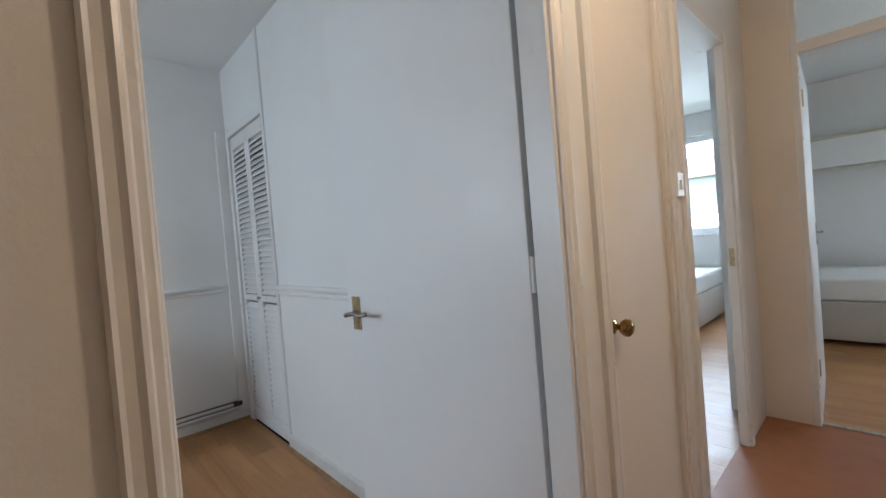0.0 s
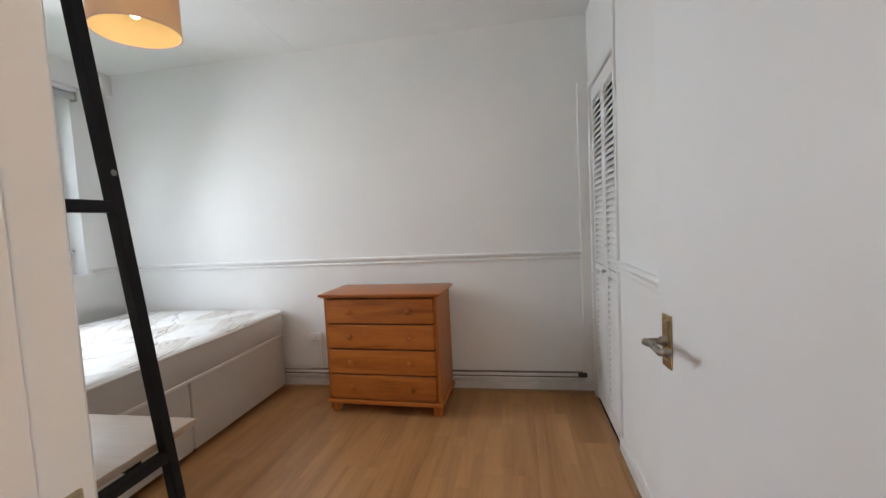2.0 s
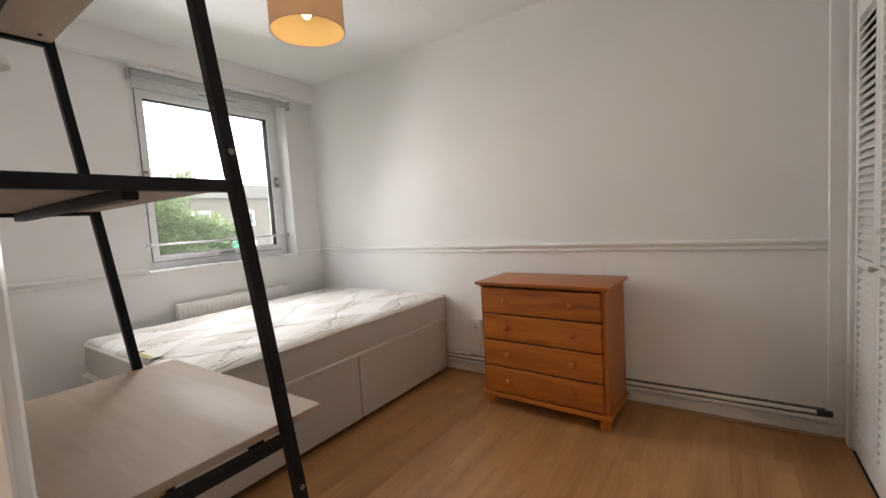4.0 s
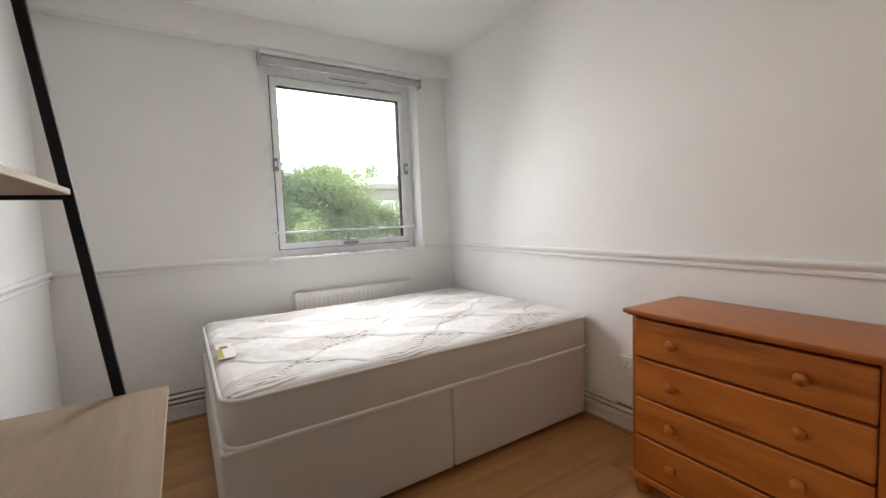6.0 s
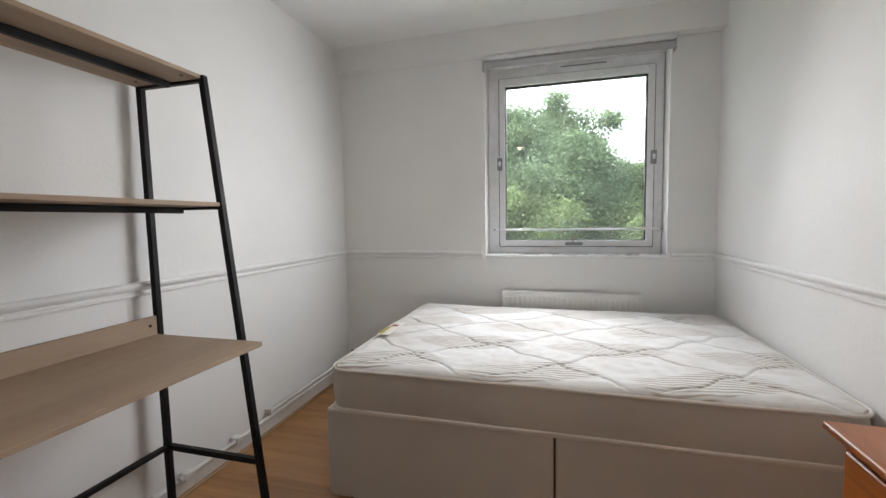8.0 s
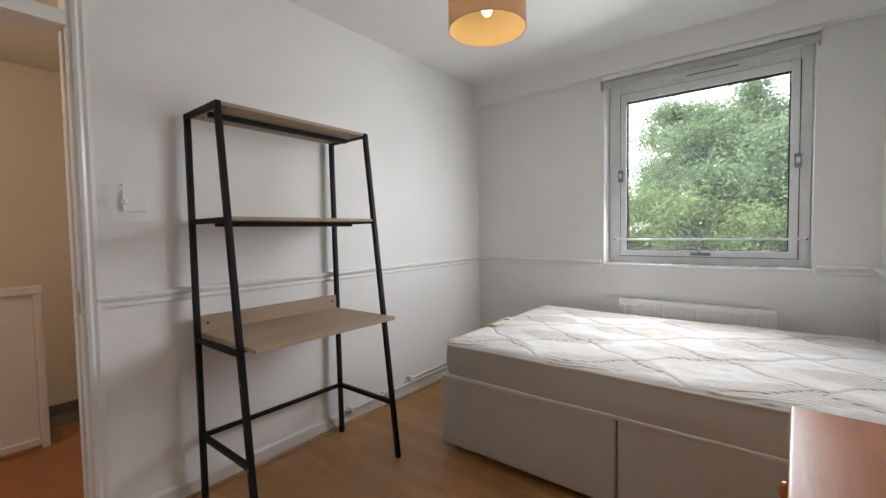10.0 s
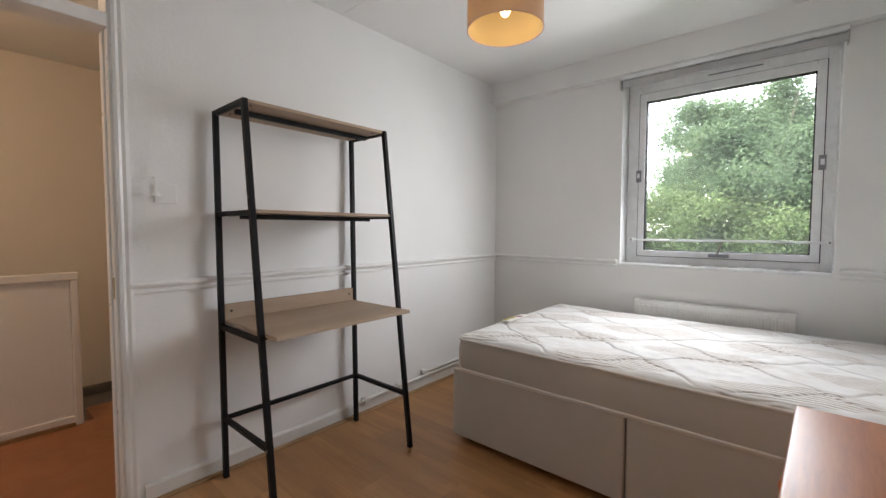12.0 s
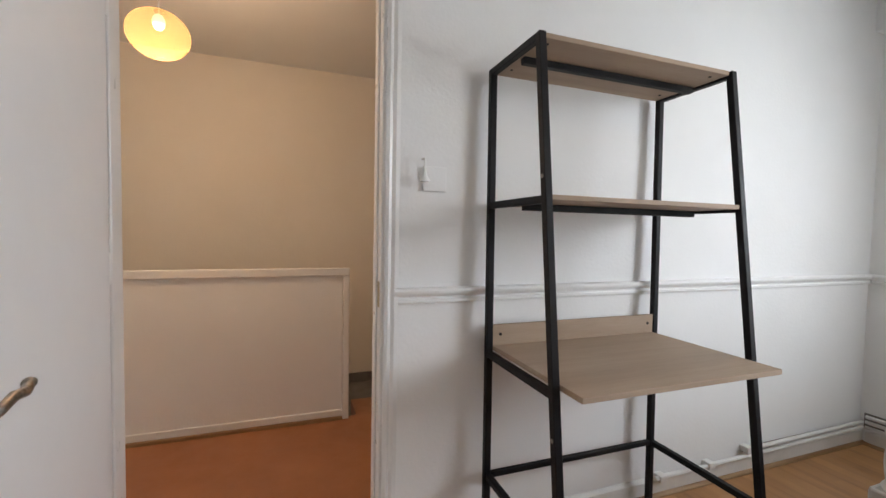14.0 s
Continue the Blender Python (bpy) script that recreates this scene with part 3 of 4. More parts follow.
# ---- louvred closet ----
closet = thing("louvred_closet", (E, 3.2, 0), "built-in closet with two white louvred bifold doors", "closet", kind="structure")
CY0, CY1, CH = 2.90, 3.545, 2.02
part("side_frame", box(B(), E - 0.012, E + 0.06, CY0 - 0.026, CY0, 0, CEILZ, 0.003), GLOSS, closet)
part("side_frame", box(B(), E - 0.012, E + 0.06, CY1, CY1 + 0.04, 0, CH + 0.04, 0.003), GLOSS, closet)
part("head_frame", box(B(), E - 0.012, E + 0.06, CY0, CY1, CH - 0.02, CH + 0.025, 0.004), GLOSS, closet)
mid = (CY0 + CY1) / 2
slat_len = (CY1 - CY0) / 2 - 0.006 - 0.084
slat = mesh_of("slat", box(B(), -0.004, 0.004, -slat_len / 2, slat_len / 2, -0.021, 0.021, 0.0015), GLOSS)
for y0, y1 in ((CY0 + 0.003, mid - 0.0015), (mid + 0.0015, CY1 - 0.003)):
    dx = E + 0.004
    bm = B()
    for s0, s1, z0, z1 in ((y0, y0 + 0.042, 0.012, CH - 0.025), (y1 - 0.042, y1, 0.012, CH - 0.025), (y0 + 0.042, y1 - 0.042, CH - 0.11, CH - 0.025), (y0 + 0.042, y1 - 0.042, 0.012, 0.11), (y0 + 0.042, y1 - 0.042, 0.86, 0.90)):
        box(bm, dx, dx + 0.028, s0, s1, z0, z1, 0.002)
    leafp = part("louvre_door", bm, GLOSS, closet, "white painted louvred door leaf")
    zs = [0.135 + 0.0345 * i for i in range(21)] + [0.925 + 0.0345 * i for i in range(29)]
    for z in zs:
        piece("slat", slat, leafp, Matrix.Translation((dx + 0.014, (y0 + y1) / 2, z)) @ Matrix.Rotation(radians(38), 4, "Y"))
    if y0 < mid - 0.1:
        part("door_knob", lathe(B(), [(0.004, 0), (0.005, 0.008), (0.011, 0.014), (0.0125, 0.021), (0.008, 0.027), (0.001, 0.028)], (dx, y1 - 0.02, 0.885), "X", 16), NICKEL, leafp, "small round metal knob", True)

# ---- window ----
win = thing("window_1", (W, 2.75, WZ0), "white uPVC tilt window with a restrictor bar", "window", kind="structure")
FX = W - 0.15  # inner face of the frame
PY0, PY1, PZ0, PZ1 = 2.293, 3.241, 1.048, 2.157
part("sill", box(B(), FX, W + 0.012, WY0 + 0.001, WY1 - 0.001, WZ0, WZ0 + 0.018, 0.004), UPVC, win)
bm = B()
F0, F1, FT, FB = WY0 + 0.004, WY1 - 0.004, WZ1, WZ0 + 0.018
SO = 0.046  # width of the sash member
for y0, y1, z0, z1 in ((F0, PY0 - SO, FB, FT), (PY1 + SO, F1, FB, FT), (PY0 - SO, PY1 + SO, PZ1 + 0.062, FT), (PY0 - SO, PY1 + SO, FB, PZ0 - SO)):
    box(bm, FX - 0.07, FX + 0.012, y0, y1, z0, z1, 0.003)
part("outer_frame", bm, UPVC, win)
bm = B()
for y0, y1, z0, z1 in ((PY0 - SO + 0.003, PY0, PZ0 - SO + 0.003, PZ1 + 0.059), (PY1, PY1 + SO - 0.003, PZ0 - SO + 0.003, PZ1 + 0.059), (PY0, PY1, PZ1, PZ1 + 0.059), (PY0, PY1, PZ0 - SO + 0.003, PZ0)):
    box(bm, FX - 0.06, FX + 0.024, y0, y1, z0, z1, 0.004, 2)
sash = part("sash", bm, UPVC, win)
bm = B()
for y0, y1, z0, z1 in ((PY0 - SO - 0.002, PY0 - SO + 0.002, PZ0 - SO, PZ1 + 0.06), (PY1 + SO - 0.002, PY1 + SO + 0.002, PZ0 - SO, PZ1 + 0.06), (PY0 - SO + 0.002, PY1 + SO - 0.002, PZ1 + 0.059, PZ1 + 0.063), (PY0 - SO + 0.002, PY1 + SO - 0.002, PZ0 - SO - 0.001, PZ0 - SO + 0.003)):
    box(bm, FX - 0.03, FX + 0.0128, y0, y1, z0, z1)
part("seal", bm, DARKGAP, sash, "dark seal round the opening sash")
bm = B()
for y0, y1, z0, z1 in ((PY0, PY0 + 0.005, PZ0, PZ1), (PY1 - 0.007, PY1, PZ0, PZ1), (PY0 + 0.005, PY1 - 0.007, PZ1 - 0.005, PZ1), (PY0 + 0.005, PY1 - 0.007, PZ0, PZ0 + 0.004)):
    box(bm, FX - 0.04, FX + 0.012, y0, y1, z0, z1)
part("gasket", bm, BLACK, sash, "thin black rubber gasket")
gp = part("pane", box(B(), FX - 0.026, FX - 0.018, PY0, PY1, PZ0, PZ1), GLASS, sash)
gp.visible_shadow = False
part("trickle_vent", box(B(), FX + 0.012, FX + 0.02, 2.68, 2.98, PZ1 + 0.10, PZ1 + 0.106, 0.001), CATCH, win, "grey slot of the trickle vent")
for y, s in ((PY0 - SO + 0.008, -1), (PY1 + SO - 0.008, 1)):
    ct = part("pivot_catch", box(B(), FX + 0.024, FX + 0.044, y - 0.018, y + 0.018, 1.56, 1.65, 0.006, 2), CATCH, win, "grey pivot catch")
    part("catch_slider", box(B(), FX + 0.044, FX + 0.05, y - 0.009, y + 0.009, 1.59, 1.625, 0.002), UPVC, ct)
BZ = 1.127
rail = part("restrictor_bar", rod(B(), (FX + 0.055, PY0 - 0.075, BZ), (FX + 0.055, PY1 + 0.085, BZ), 0.0075, n=10), UPVC, win, "white restrictor bar", True)
for y in (PY0 - 0.075, PY1 + 0.085):
    part("bracket", box(B(), FX + 0.012, FX + 0.066, y - 0.012, y + 0.012, BZ - 0.016, BZ + 0.016, 0.003), UPVC, rail)
    part("bracket_screw", rod(B(), (FX + 0.066, y, BZ), (FX + 0.069, y, BZ), 0.005, n=8), BLACK, rail)
wh = part("window_handle", box(B(), FX + 0.024, FX + 0.036, 2.715, 2.835, PZ0 - 0.034, PZ0 - 0.012, 0.004, 2), CATCH, win, "grey metal window handle")
part("lever", bar(B(), (FX + 0.045, 2.765, PZ0 - 0.02), (FX + 0.075, 2.80, PZ0 + 0.075), 0.014, 0.01, 0.003), AGED, wh)

blind = thing("roller_blind", (W, 2.75, 2.3), "rolled-up grey roller blind with a white top rail", "roller blind")
part("top_rail", box(B(), W + 0.002, W + 0.052, WY0 + 0.0, WY1 + 0.02, 2.294, 2.323, 0.006, 2), UPVC, blind, "white blind rail")
part("rolled_fabric", rod(B(), (W + 0.024, WY0 + 0.012, 2.272), (W + 0.024, WY1 + 0.008, 2.272), 0.021, n=20), BLIND, blind, smooth=True)
part("fabric_drop", box(B(), W + 0.044, W + 0.0465, WY0 + 0.012, WY1 + 0.008, 2.247, 2.276), BLIND, blind)
part("bottom_bar", box(B(), W + 0.040, W + 0.050, WY0 + 0.012, WY1 + 0.008, 2.236, 2.249, 0.003), BLIND, blind)
for y in (WY0 - 0.004, WY1 + 0.012):
    part("end_bracket", box(B(), W + 0.001, W + 0.06, y - 0.004, y + 0.004, 2.225, 2.297, 0.003), NICKEL, blind)

# ---- radiator and pipes ----
rad = thing("radiator", (W, 2.74, 0.12), "white steel panel radiator under the window", "radiator")
RY0, RY1, RX = 2.29, 3.19, W + 0.066
bm = B()
box(bm, RX - 0.016, RX, RY0, RY1, 0.13, 0.70, 0.006, 2)
part("front_panel", bm, RADIATOR, rad)
rib = mesh_of("rib", box(B(), -0.003, 0.004, -0.010, 0.010, -0.255, 0.255, 0.003), RADIATOR)
for i in range(26):
    piece("rib", rib, rad, Matrix.Translation((RX + 0.002, RY0 + 0.035 + i * 0.0332, 0.412)))
part("top_grille", box(B(), W + 0.02, RX - 0.017, RY0 + 0.005, RY1 - 0.005, 0.672, 0.703, 0.003), RADIATOR, rad)
part("side_cover", box(B(), W + 0.02, RX - 0.017, RY0, RY0 + 0.004, 0.14, 0.703, 0.001), RADIATOR, rad)
part("side_cover", box(B(), W + 0.02, RX - 0.017, RY1 - 0.004, RY1, 0.14, 0.703, 0.001), RADIATOR, rad)
for y in (2.45, 3.03):
    part("wall_bracket", box(B(), W, W + 0.02, y - 0.015, y + 0.015, 0.2, 0.65), RADIATOR, rad)

r_ = 0.0105


def pipe(label, points):
    return single("heating_pipe", tube(B(), points, r_, 8), WORN, label, "pipe", group="heating pipes along the skirting", smooth=True)


for i, z in enumerate((0.099, 0.128)):
    pipe("white painted heating pipe above the skirting", [(W + 0.03, N - 0.03, z), (E - 0.085 - 0.03 * i, N - 0.03, z)])
pipe("white painted heating pipe above the skirting", [(W + 0.03, N - 0.03, 0.156), (-0.98, N - 0.03, 0.156)])
for i, z in enumerate((0.105, 0.135, 0.165)):
    pipe("white painted heating pipe along the window wall", [(W + 0.03, S + 0.04, z), (W + 0.03, N - 0.04, z)])
pipe("white painted heating pipe above the skirting", [(W + 0.045, S + 0.03, 0.105), (-1.02, S + 0.03, 0.092)])
pipe("white painted heating pipe above the skirting", [(W + 0.045, S + 0.03, 0.135), (-1.62, S + 0.03, 0.128)])
for x, z in ((-1.62, 0.128), (-1.36, 0.095), (-1.06, 0.09)):
    single("pipe_elbow", box(B(), x - 0.02, x + 0.02, S + 0.001, S + 0.045, z - 0.016, z + 0.016, 0.006, 2), WORN, "white painted pipe elbow at the wall", "pipe fitting", group="pipe elbows")
# strip behind the pipes; grime and the gaps' shade are put into its colour
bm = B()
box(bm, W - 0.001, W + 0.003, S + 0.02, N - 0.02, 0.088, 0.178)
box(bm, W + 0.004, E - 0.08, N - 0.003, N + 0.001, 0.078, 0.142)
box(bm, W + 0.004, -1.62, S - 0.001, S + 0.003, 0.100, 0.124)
structure("trim_grime_shade_strip", bm, GRIMESHADE, "strip of wall behind the heating pipes, darkened for grime and shade", "trim")
single("pipe_end_cap", box(B(), E - 0.115, E - 0.055, N - 0.035, N - 0.0165, 0.112, 0.14, 0.003), DARKGAP, "dark pipe end in the corner", "pipe fitting")

# ---- sockets and switches ----
sock = thing("wall_socket", (-0.92, N, 0.38), "white single socket on the wall beside the chest", "socket")
part("back_box", box(B(), -0.960, -0.880, N - 0.028, N, 0.335, 0.42, 0.003), PLASTIC, sock)
part("face_plate", box(B(), -0.963, -0.877, N - 0.036, N - 0.028, 0.332, 0.423, 0.004, 2), PLASTIC, sock)
part("rocker", box(B(), -0.951, -0.935, N - 0.04, N - 0.036, 0.385, 0.408, 0.002), PLASTIC, sock)
for x in (-0.930, -0.906):
    part("slot", box(B(), x, x + 0.007, N - 0.0375, N - 0.036, 0.362, 0.367), DARKGAP, sock)
part("slot", box(B(), -0.9175, -0.9125, N - 0.0375, N - 0.036, 0.385, 0.394), DARKGAP, sock)
single("conduit", box(B(), -0.907, -0.893, N - 0.012, N, 0.14, 0.332, 0.002), PLASTIC, "white cable conduit below the socket", "conduit")
sw = thing("light_switch", (0.03, S, 1.36), "white painted blank plate with a short pull cord beside the desk", "light switch")
part("plate", box(B(), -0.012, 0.074, S, S + 0.012, 1.315, 1.402, 0.004, 2), WALL, sw)
pull = part("pull_cord", tube(B(), [(0.077, S, 1.425), (0.077, S + 0.036, 1.423), (0.077, S + 0.038, 1.375)], 0.003, 8), PLASTIC, sw, "short white pull cord on a wall hook", True)
part("bell_toggle", lathe(B(), [(0.004, 0.038), (0.006, 0.030), (0.009, 0.018), (0.017, 0.006), (0.018, 0.0), (0.016, -0.001)], (0.077, S + 0.038, 1.345), "Z", 18), PLASTIC, pull, "white bell-shaped toggle", True)

# ---- divan bed and mattress ----
BX0, BX1, BY_0, BY_1, BTOP = -2.50, -1.17, 1.715, 3.565, 0.418
bed = thing("divan_bed", (-1.83, 2.64, 0), "cream fabric divan bed base in two halves", "bed")
for n_, y0, y1 in (("base_half", BY_0, 2.649), ("base_half", 2.655, BY_1)):
    part(n_, box(B(), BX0, BX1, y0, y1, 0.035, BTOP, 0.014, 3), BEDSIDE, bed, smooth=True)
bm = B()
loop = [(BX1 - 0.004, BY_0 + 0.01), (BX1 - 0.004, BY_1 - 0.01), (BX0 + 0.004, BY_1 - 0.01), (BX0 + 0.004, BY_0 + 0.01)]
tube(bm, [(*p, BTOP - 0.004) for p in loop + loop[:1]], 0.006, 8)
part("piping", bm, PIPING, bed, "pale piping along the top edge", True)
for x in (BX0 + 0.09, BX1 - 0.07):
    for y in (BY_0 + 0.08, 2.6, 2.70, BY_1 - 0.08):
        part("glide_foot", rod(B(), (x, y, 0.0), (x, y, 0.036), 0.02, 0.024, 12), BLACK, bed, "black plastic foot")

MX0, MX1, MY0, MY1, MZ0, MZ1 = -2.475, -1.165, 1.735, 3.60, BTOP + 0.001, 0.616
mat_thing = thing("mattress", (-1.82, 2.66, BTOP), "bare white quilted mattress with taupe stripes, slightly stained", "mattress")


def soft_edge(d, r):
    return 0.0 if d >= r else r - math.sqrt(max(r * r - (r - d) ** 2, 0.0))


def quilt(x, y):
    """Depth of the stitched lines: a lattice of large diamonds with wavy sides, and a plain border seam."""
    u, v = (x - MX0) / 0.44, (y - MY0) / 0.62
    w = 0.035 * math.sin(2 * math.pi * (u * 2 + v)) + 0.03 * math.sin(2 * math.pi * (v * 2 - u))
    best = 9.0
    for q in (u + v + w, u - v + w):
        best = min(best, abs(q - round(q)) * 0.36)
    return best


nx, ny = 240, 340
MR = 0.075
CORNERS = [(MX0 + MR, MY0 + MR, -1, -1), (MX1 - MR, MY0 + MR, 1, -1), (MX0 + MR, MY1 - MR, -1, 1), (MX1 - MR, MY1 - MR, 1, 1)]
bm = B()
grid = []
for i in range(nx + 1):
    row = []
    for j in range(ny + 1):
        x = MX0 + (MX1 - MX0) * i / nx
        y = MY0 + (MY1 - MY0) * j / ny
        d = min(x - MX0, MX1 - x, y - MY0, MY1 - y)
        for cx, cy, sx, sy in CORNERS:
            ox, oy = (x - cx) * sx, (y - cy) * sy
            if ox > 0 and oy > 0 and math.hypot(ox, oy) > MR:
                k = MR / math.hypot(ox, oy)
                x, y = cx + ox * k * sx, cy + oy * k * sy
                d = 0.0
        puff = 0.011 * (1 - math.exp(-quilt(x, y) / 0.004)) * min(1.0, d / 0.05)
        z = MZ1 - 0.012 + puff - 0.6 * soft_edge(d, 0.03) + 0.006 * noise.noise(Vector((x * 3, y * 3, 0))) + 0.0035 * noise.noise(Vector((x * 17, y * 17, 3)))
        row.append(bm.verts.new((x, y, z)))
    grid.append(row)
for i in range(nx):
    for j in range(ny):
        bm.faces.new((grid[i][j], grid[i + 1][j], grid[i + 1][j + 1], grid[i][j + 1]))
part("quilted_top", bm, TICKING, mat_thing, "white quilted ticking with taupe stripes", True)

def rounded_loop(x0, x1, y0, y1, r, z, wob=0.0):
    pts = []
    for cx, cy, a0 in ((x1 - r, y1 - r, 0), (x0 + r, y1 - r, 90), (x0 + r, y0 + r, 180), (x1 - r, y0 + r, 270)):
        for k in range(7):
            a = radians(a0 + 15 * k)
            pts.append(Vector((cx + r * math.cos(a), cy + r * math.sin(a), z)))
    out = []
    for a, b in zip(pts, pts[1:] + pts[:1]):
        n_ = 12 if (b - a).length > 0.3 else 1
        for k in range(n_):
            p = a.lerp(b, k / n_)
            p.z += wob * noise.noise(p * 4)
            out.append(p)
    return out + [out[0]]


bm = B()
prev = None
for q in range(7):
    t = q / 6
    g = 0.009 * math.sin(math.pi * t) - 0.002
    ring = [bm.verts.new(p + Vector((0, 0, 0.002 * noise.noise(p * 6)))) for p in rounded_loop(MX0 - g, MX1 + g, MY0 - g, MY1 + g, MR, MZ0 + 0.002 + t * (MZ1 - 0.022 - MZ0), 0.0)[:-1]]
    if prev:
        for a in range(len(ring)):
            bm.faces.new((prev[a - 1], prev[a], ring[a], ring[a - 1]))
    else:
        bm.faces.new(ring[::-1])
    prev = ring
bmesh.ops.recalc_face_normals(bm, faces=bm.faces)
part("border", bm, MATSIDE, mat_thing, "plain cream mattress border", True)
part("top_piping", tube(B(), rounded_loop(MX0 - 0.003, MX1 + 0.003, MY0 - 0.003, MY1 + 0.003, MR, MZ1 - 0.022, 0.005), 0.0065, 8), PIPING, mat_thing, "cream piping round the top edge", True)
part("bottom_piping", tube(B(), rounded_loop(MX0 - 0.004, MX1 + 0.004, MY0 - 0.004, MY1 + 0.004, MR, MZ0 + 0.008, 0.002), 0.0065, 8), PIPING, mat_thing, "cream piping round the lower edge", True)
tag = part("fabric_label", box(B(), -1.86, -1.60, MY0 + 0.02, MY0 + 0.09, MZ1 + 0.004, MZ1 + 0.007, 0.001), painted("label_cloth", (0.72, 0.70, 0.64), (0.78, 0.76, 0.70), 0.7, 300, 0.2), mat_thing, "printed cloth label at the foot end")
part("label_print", box(B(), -1.76, -1.61, MY0 + 0.022, MY0 + 0.045, MZ1 + 0.007, MZ1 + 0.0078), painted("label_olive", (0.36, 0.30, 0.05), (0.42, 0.35, 0.08), 0.7, 300, 0.1), tag)
part("label_print", box(B(), -1.80, -1.765, MY0 + 0.035, MY0 + 0.07, MZ1 + 0.007, MZ1 + 0.0078), painted("label_dark_red", (0.20, 0.05, 0.05), (0.25, 0.07, 0.06), 0.7, 300, 0.1), tag)

# ---- pine chest of drawers ----
chest_m = Matrix.Translation((-0.262, 3.382, 0)) @ Matrix.Rotation(radians(-2.6), 4, "Z")
chest = new("chest_of_drawers")
chest.matrix_basis = chest_m
tagged(chest, "orange varnished pine chest of four drawers with round knobs", "chest of drawers")
CW, CD = 0.375, 0.185  # half width and half depth of the case


def cp(name, bm, material, parent=chest, label="", smooth=False):
    """A chest part; it keeps local axes so that the grain follows it."""
    ob = new(name, mesh_of(name, bm, material, smooth))
    ob.parent = parent
    return tagged(ob, label)


cp("side_panel", box(B(), -CW, -CW + 0.02, -CD, CD, 0.095, 0.757, 0.002), PINEZ)
cp("side_panel", box(B(), CW - 0.02, CW, -CD, CD, 0.095, 0.757, 0.002), PINEZ)
cp("back_panel", box(B(), -CW + 0.02, CW - 0.02, CD - 0.008, CD, 0.095, 0.757), PINE)
cp("top", box(B(), -CW - 0.026, CW + 0.026, -CD - 0.028, CD + 0.012, 0.765, 0.782, 0.006, 3), PINE, label="pine top with rounded edges", smooth=True)
cp("top_moulding", box(B(), -CW - 0.012, CW + 0.012, -CD - 0.016, CD + 0.004, 0.7572, 0.7652, 0.003, 2), PINE, smooth=True)
cp("plinth", box(B(), -CW - 0.014, CW + 0.014, -CD - 0.018, CD + 0.002, 0.068, 0.095, 0.006, 2), PINE)
for x in (-CW + 0.03, CW - 0.03):
    for y in (-CD + 0.03, CD - 0.03):
        cp("bun_foot", lathe(B(), [(0.024, 0), (0.031, 0.01), (0.033, 0.035), (0.029, 0.058), (0.029, 0.068)], (x, y, 0), "Z", 16), PINEZ, smooth=True)
z = 0.100
DH = 0.1560
for i in range(4):
    dr = cp("drawer", box(B(), -CW + 0.022, CW - 0.022, -CD - 0.013, -CD + 0.012, z + 0.002, z + DH, 0.007, 3), PINE, label="pine drawer front")
    cp("drawer_box", box(B(), -CW + 0.03, CW - 0.03, -CD + 0.013, CD - 0.02, z + 0.01, z + DH - 0.03), PINE, dr)
    for x in (-0.196, 0.196):
        cp("knob", lathe(B(), [(0.009, 0), (0.008, 0.008), (0.014, 0.013), (0.0205, 0.020), (0.0185, 0.027), (0.008, 0.032), (0.001, 0.033)], (x, -CD - 0.011, z + DH * 0.52), "Y", 16), PINE, dr, "round turned pine knob", True)
    if i < 3:
        cp("divider", box(B(), -CW + 0.021, CW - 0.021, -CD + 0.008, CD - 0.02, z + DH - 0.001, z + DH + 0.0070), PINEGAP, chest, "recessed rail between the drawers, gap shadow put into its colour")
    z += DH + 0.0075

# ---- ladder desk ----
desk = thing("ladder_desk", (-0.55, 1.3, 0), "ladder desk with black metal frame and pale oak boards", "desk")
LX, RX_ = -0.171, -0.950
YB, YF0, YF1, DT = 1.110, 1.588, 1.384, 1.757
T = 0.024


def yf(z):
    return YF0 + (YF1 - YF0) * z / DT


def yb(z):
    """The back legs lean to the wall."""
    return YB - 0.026 * z / DT


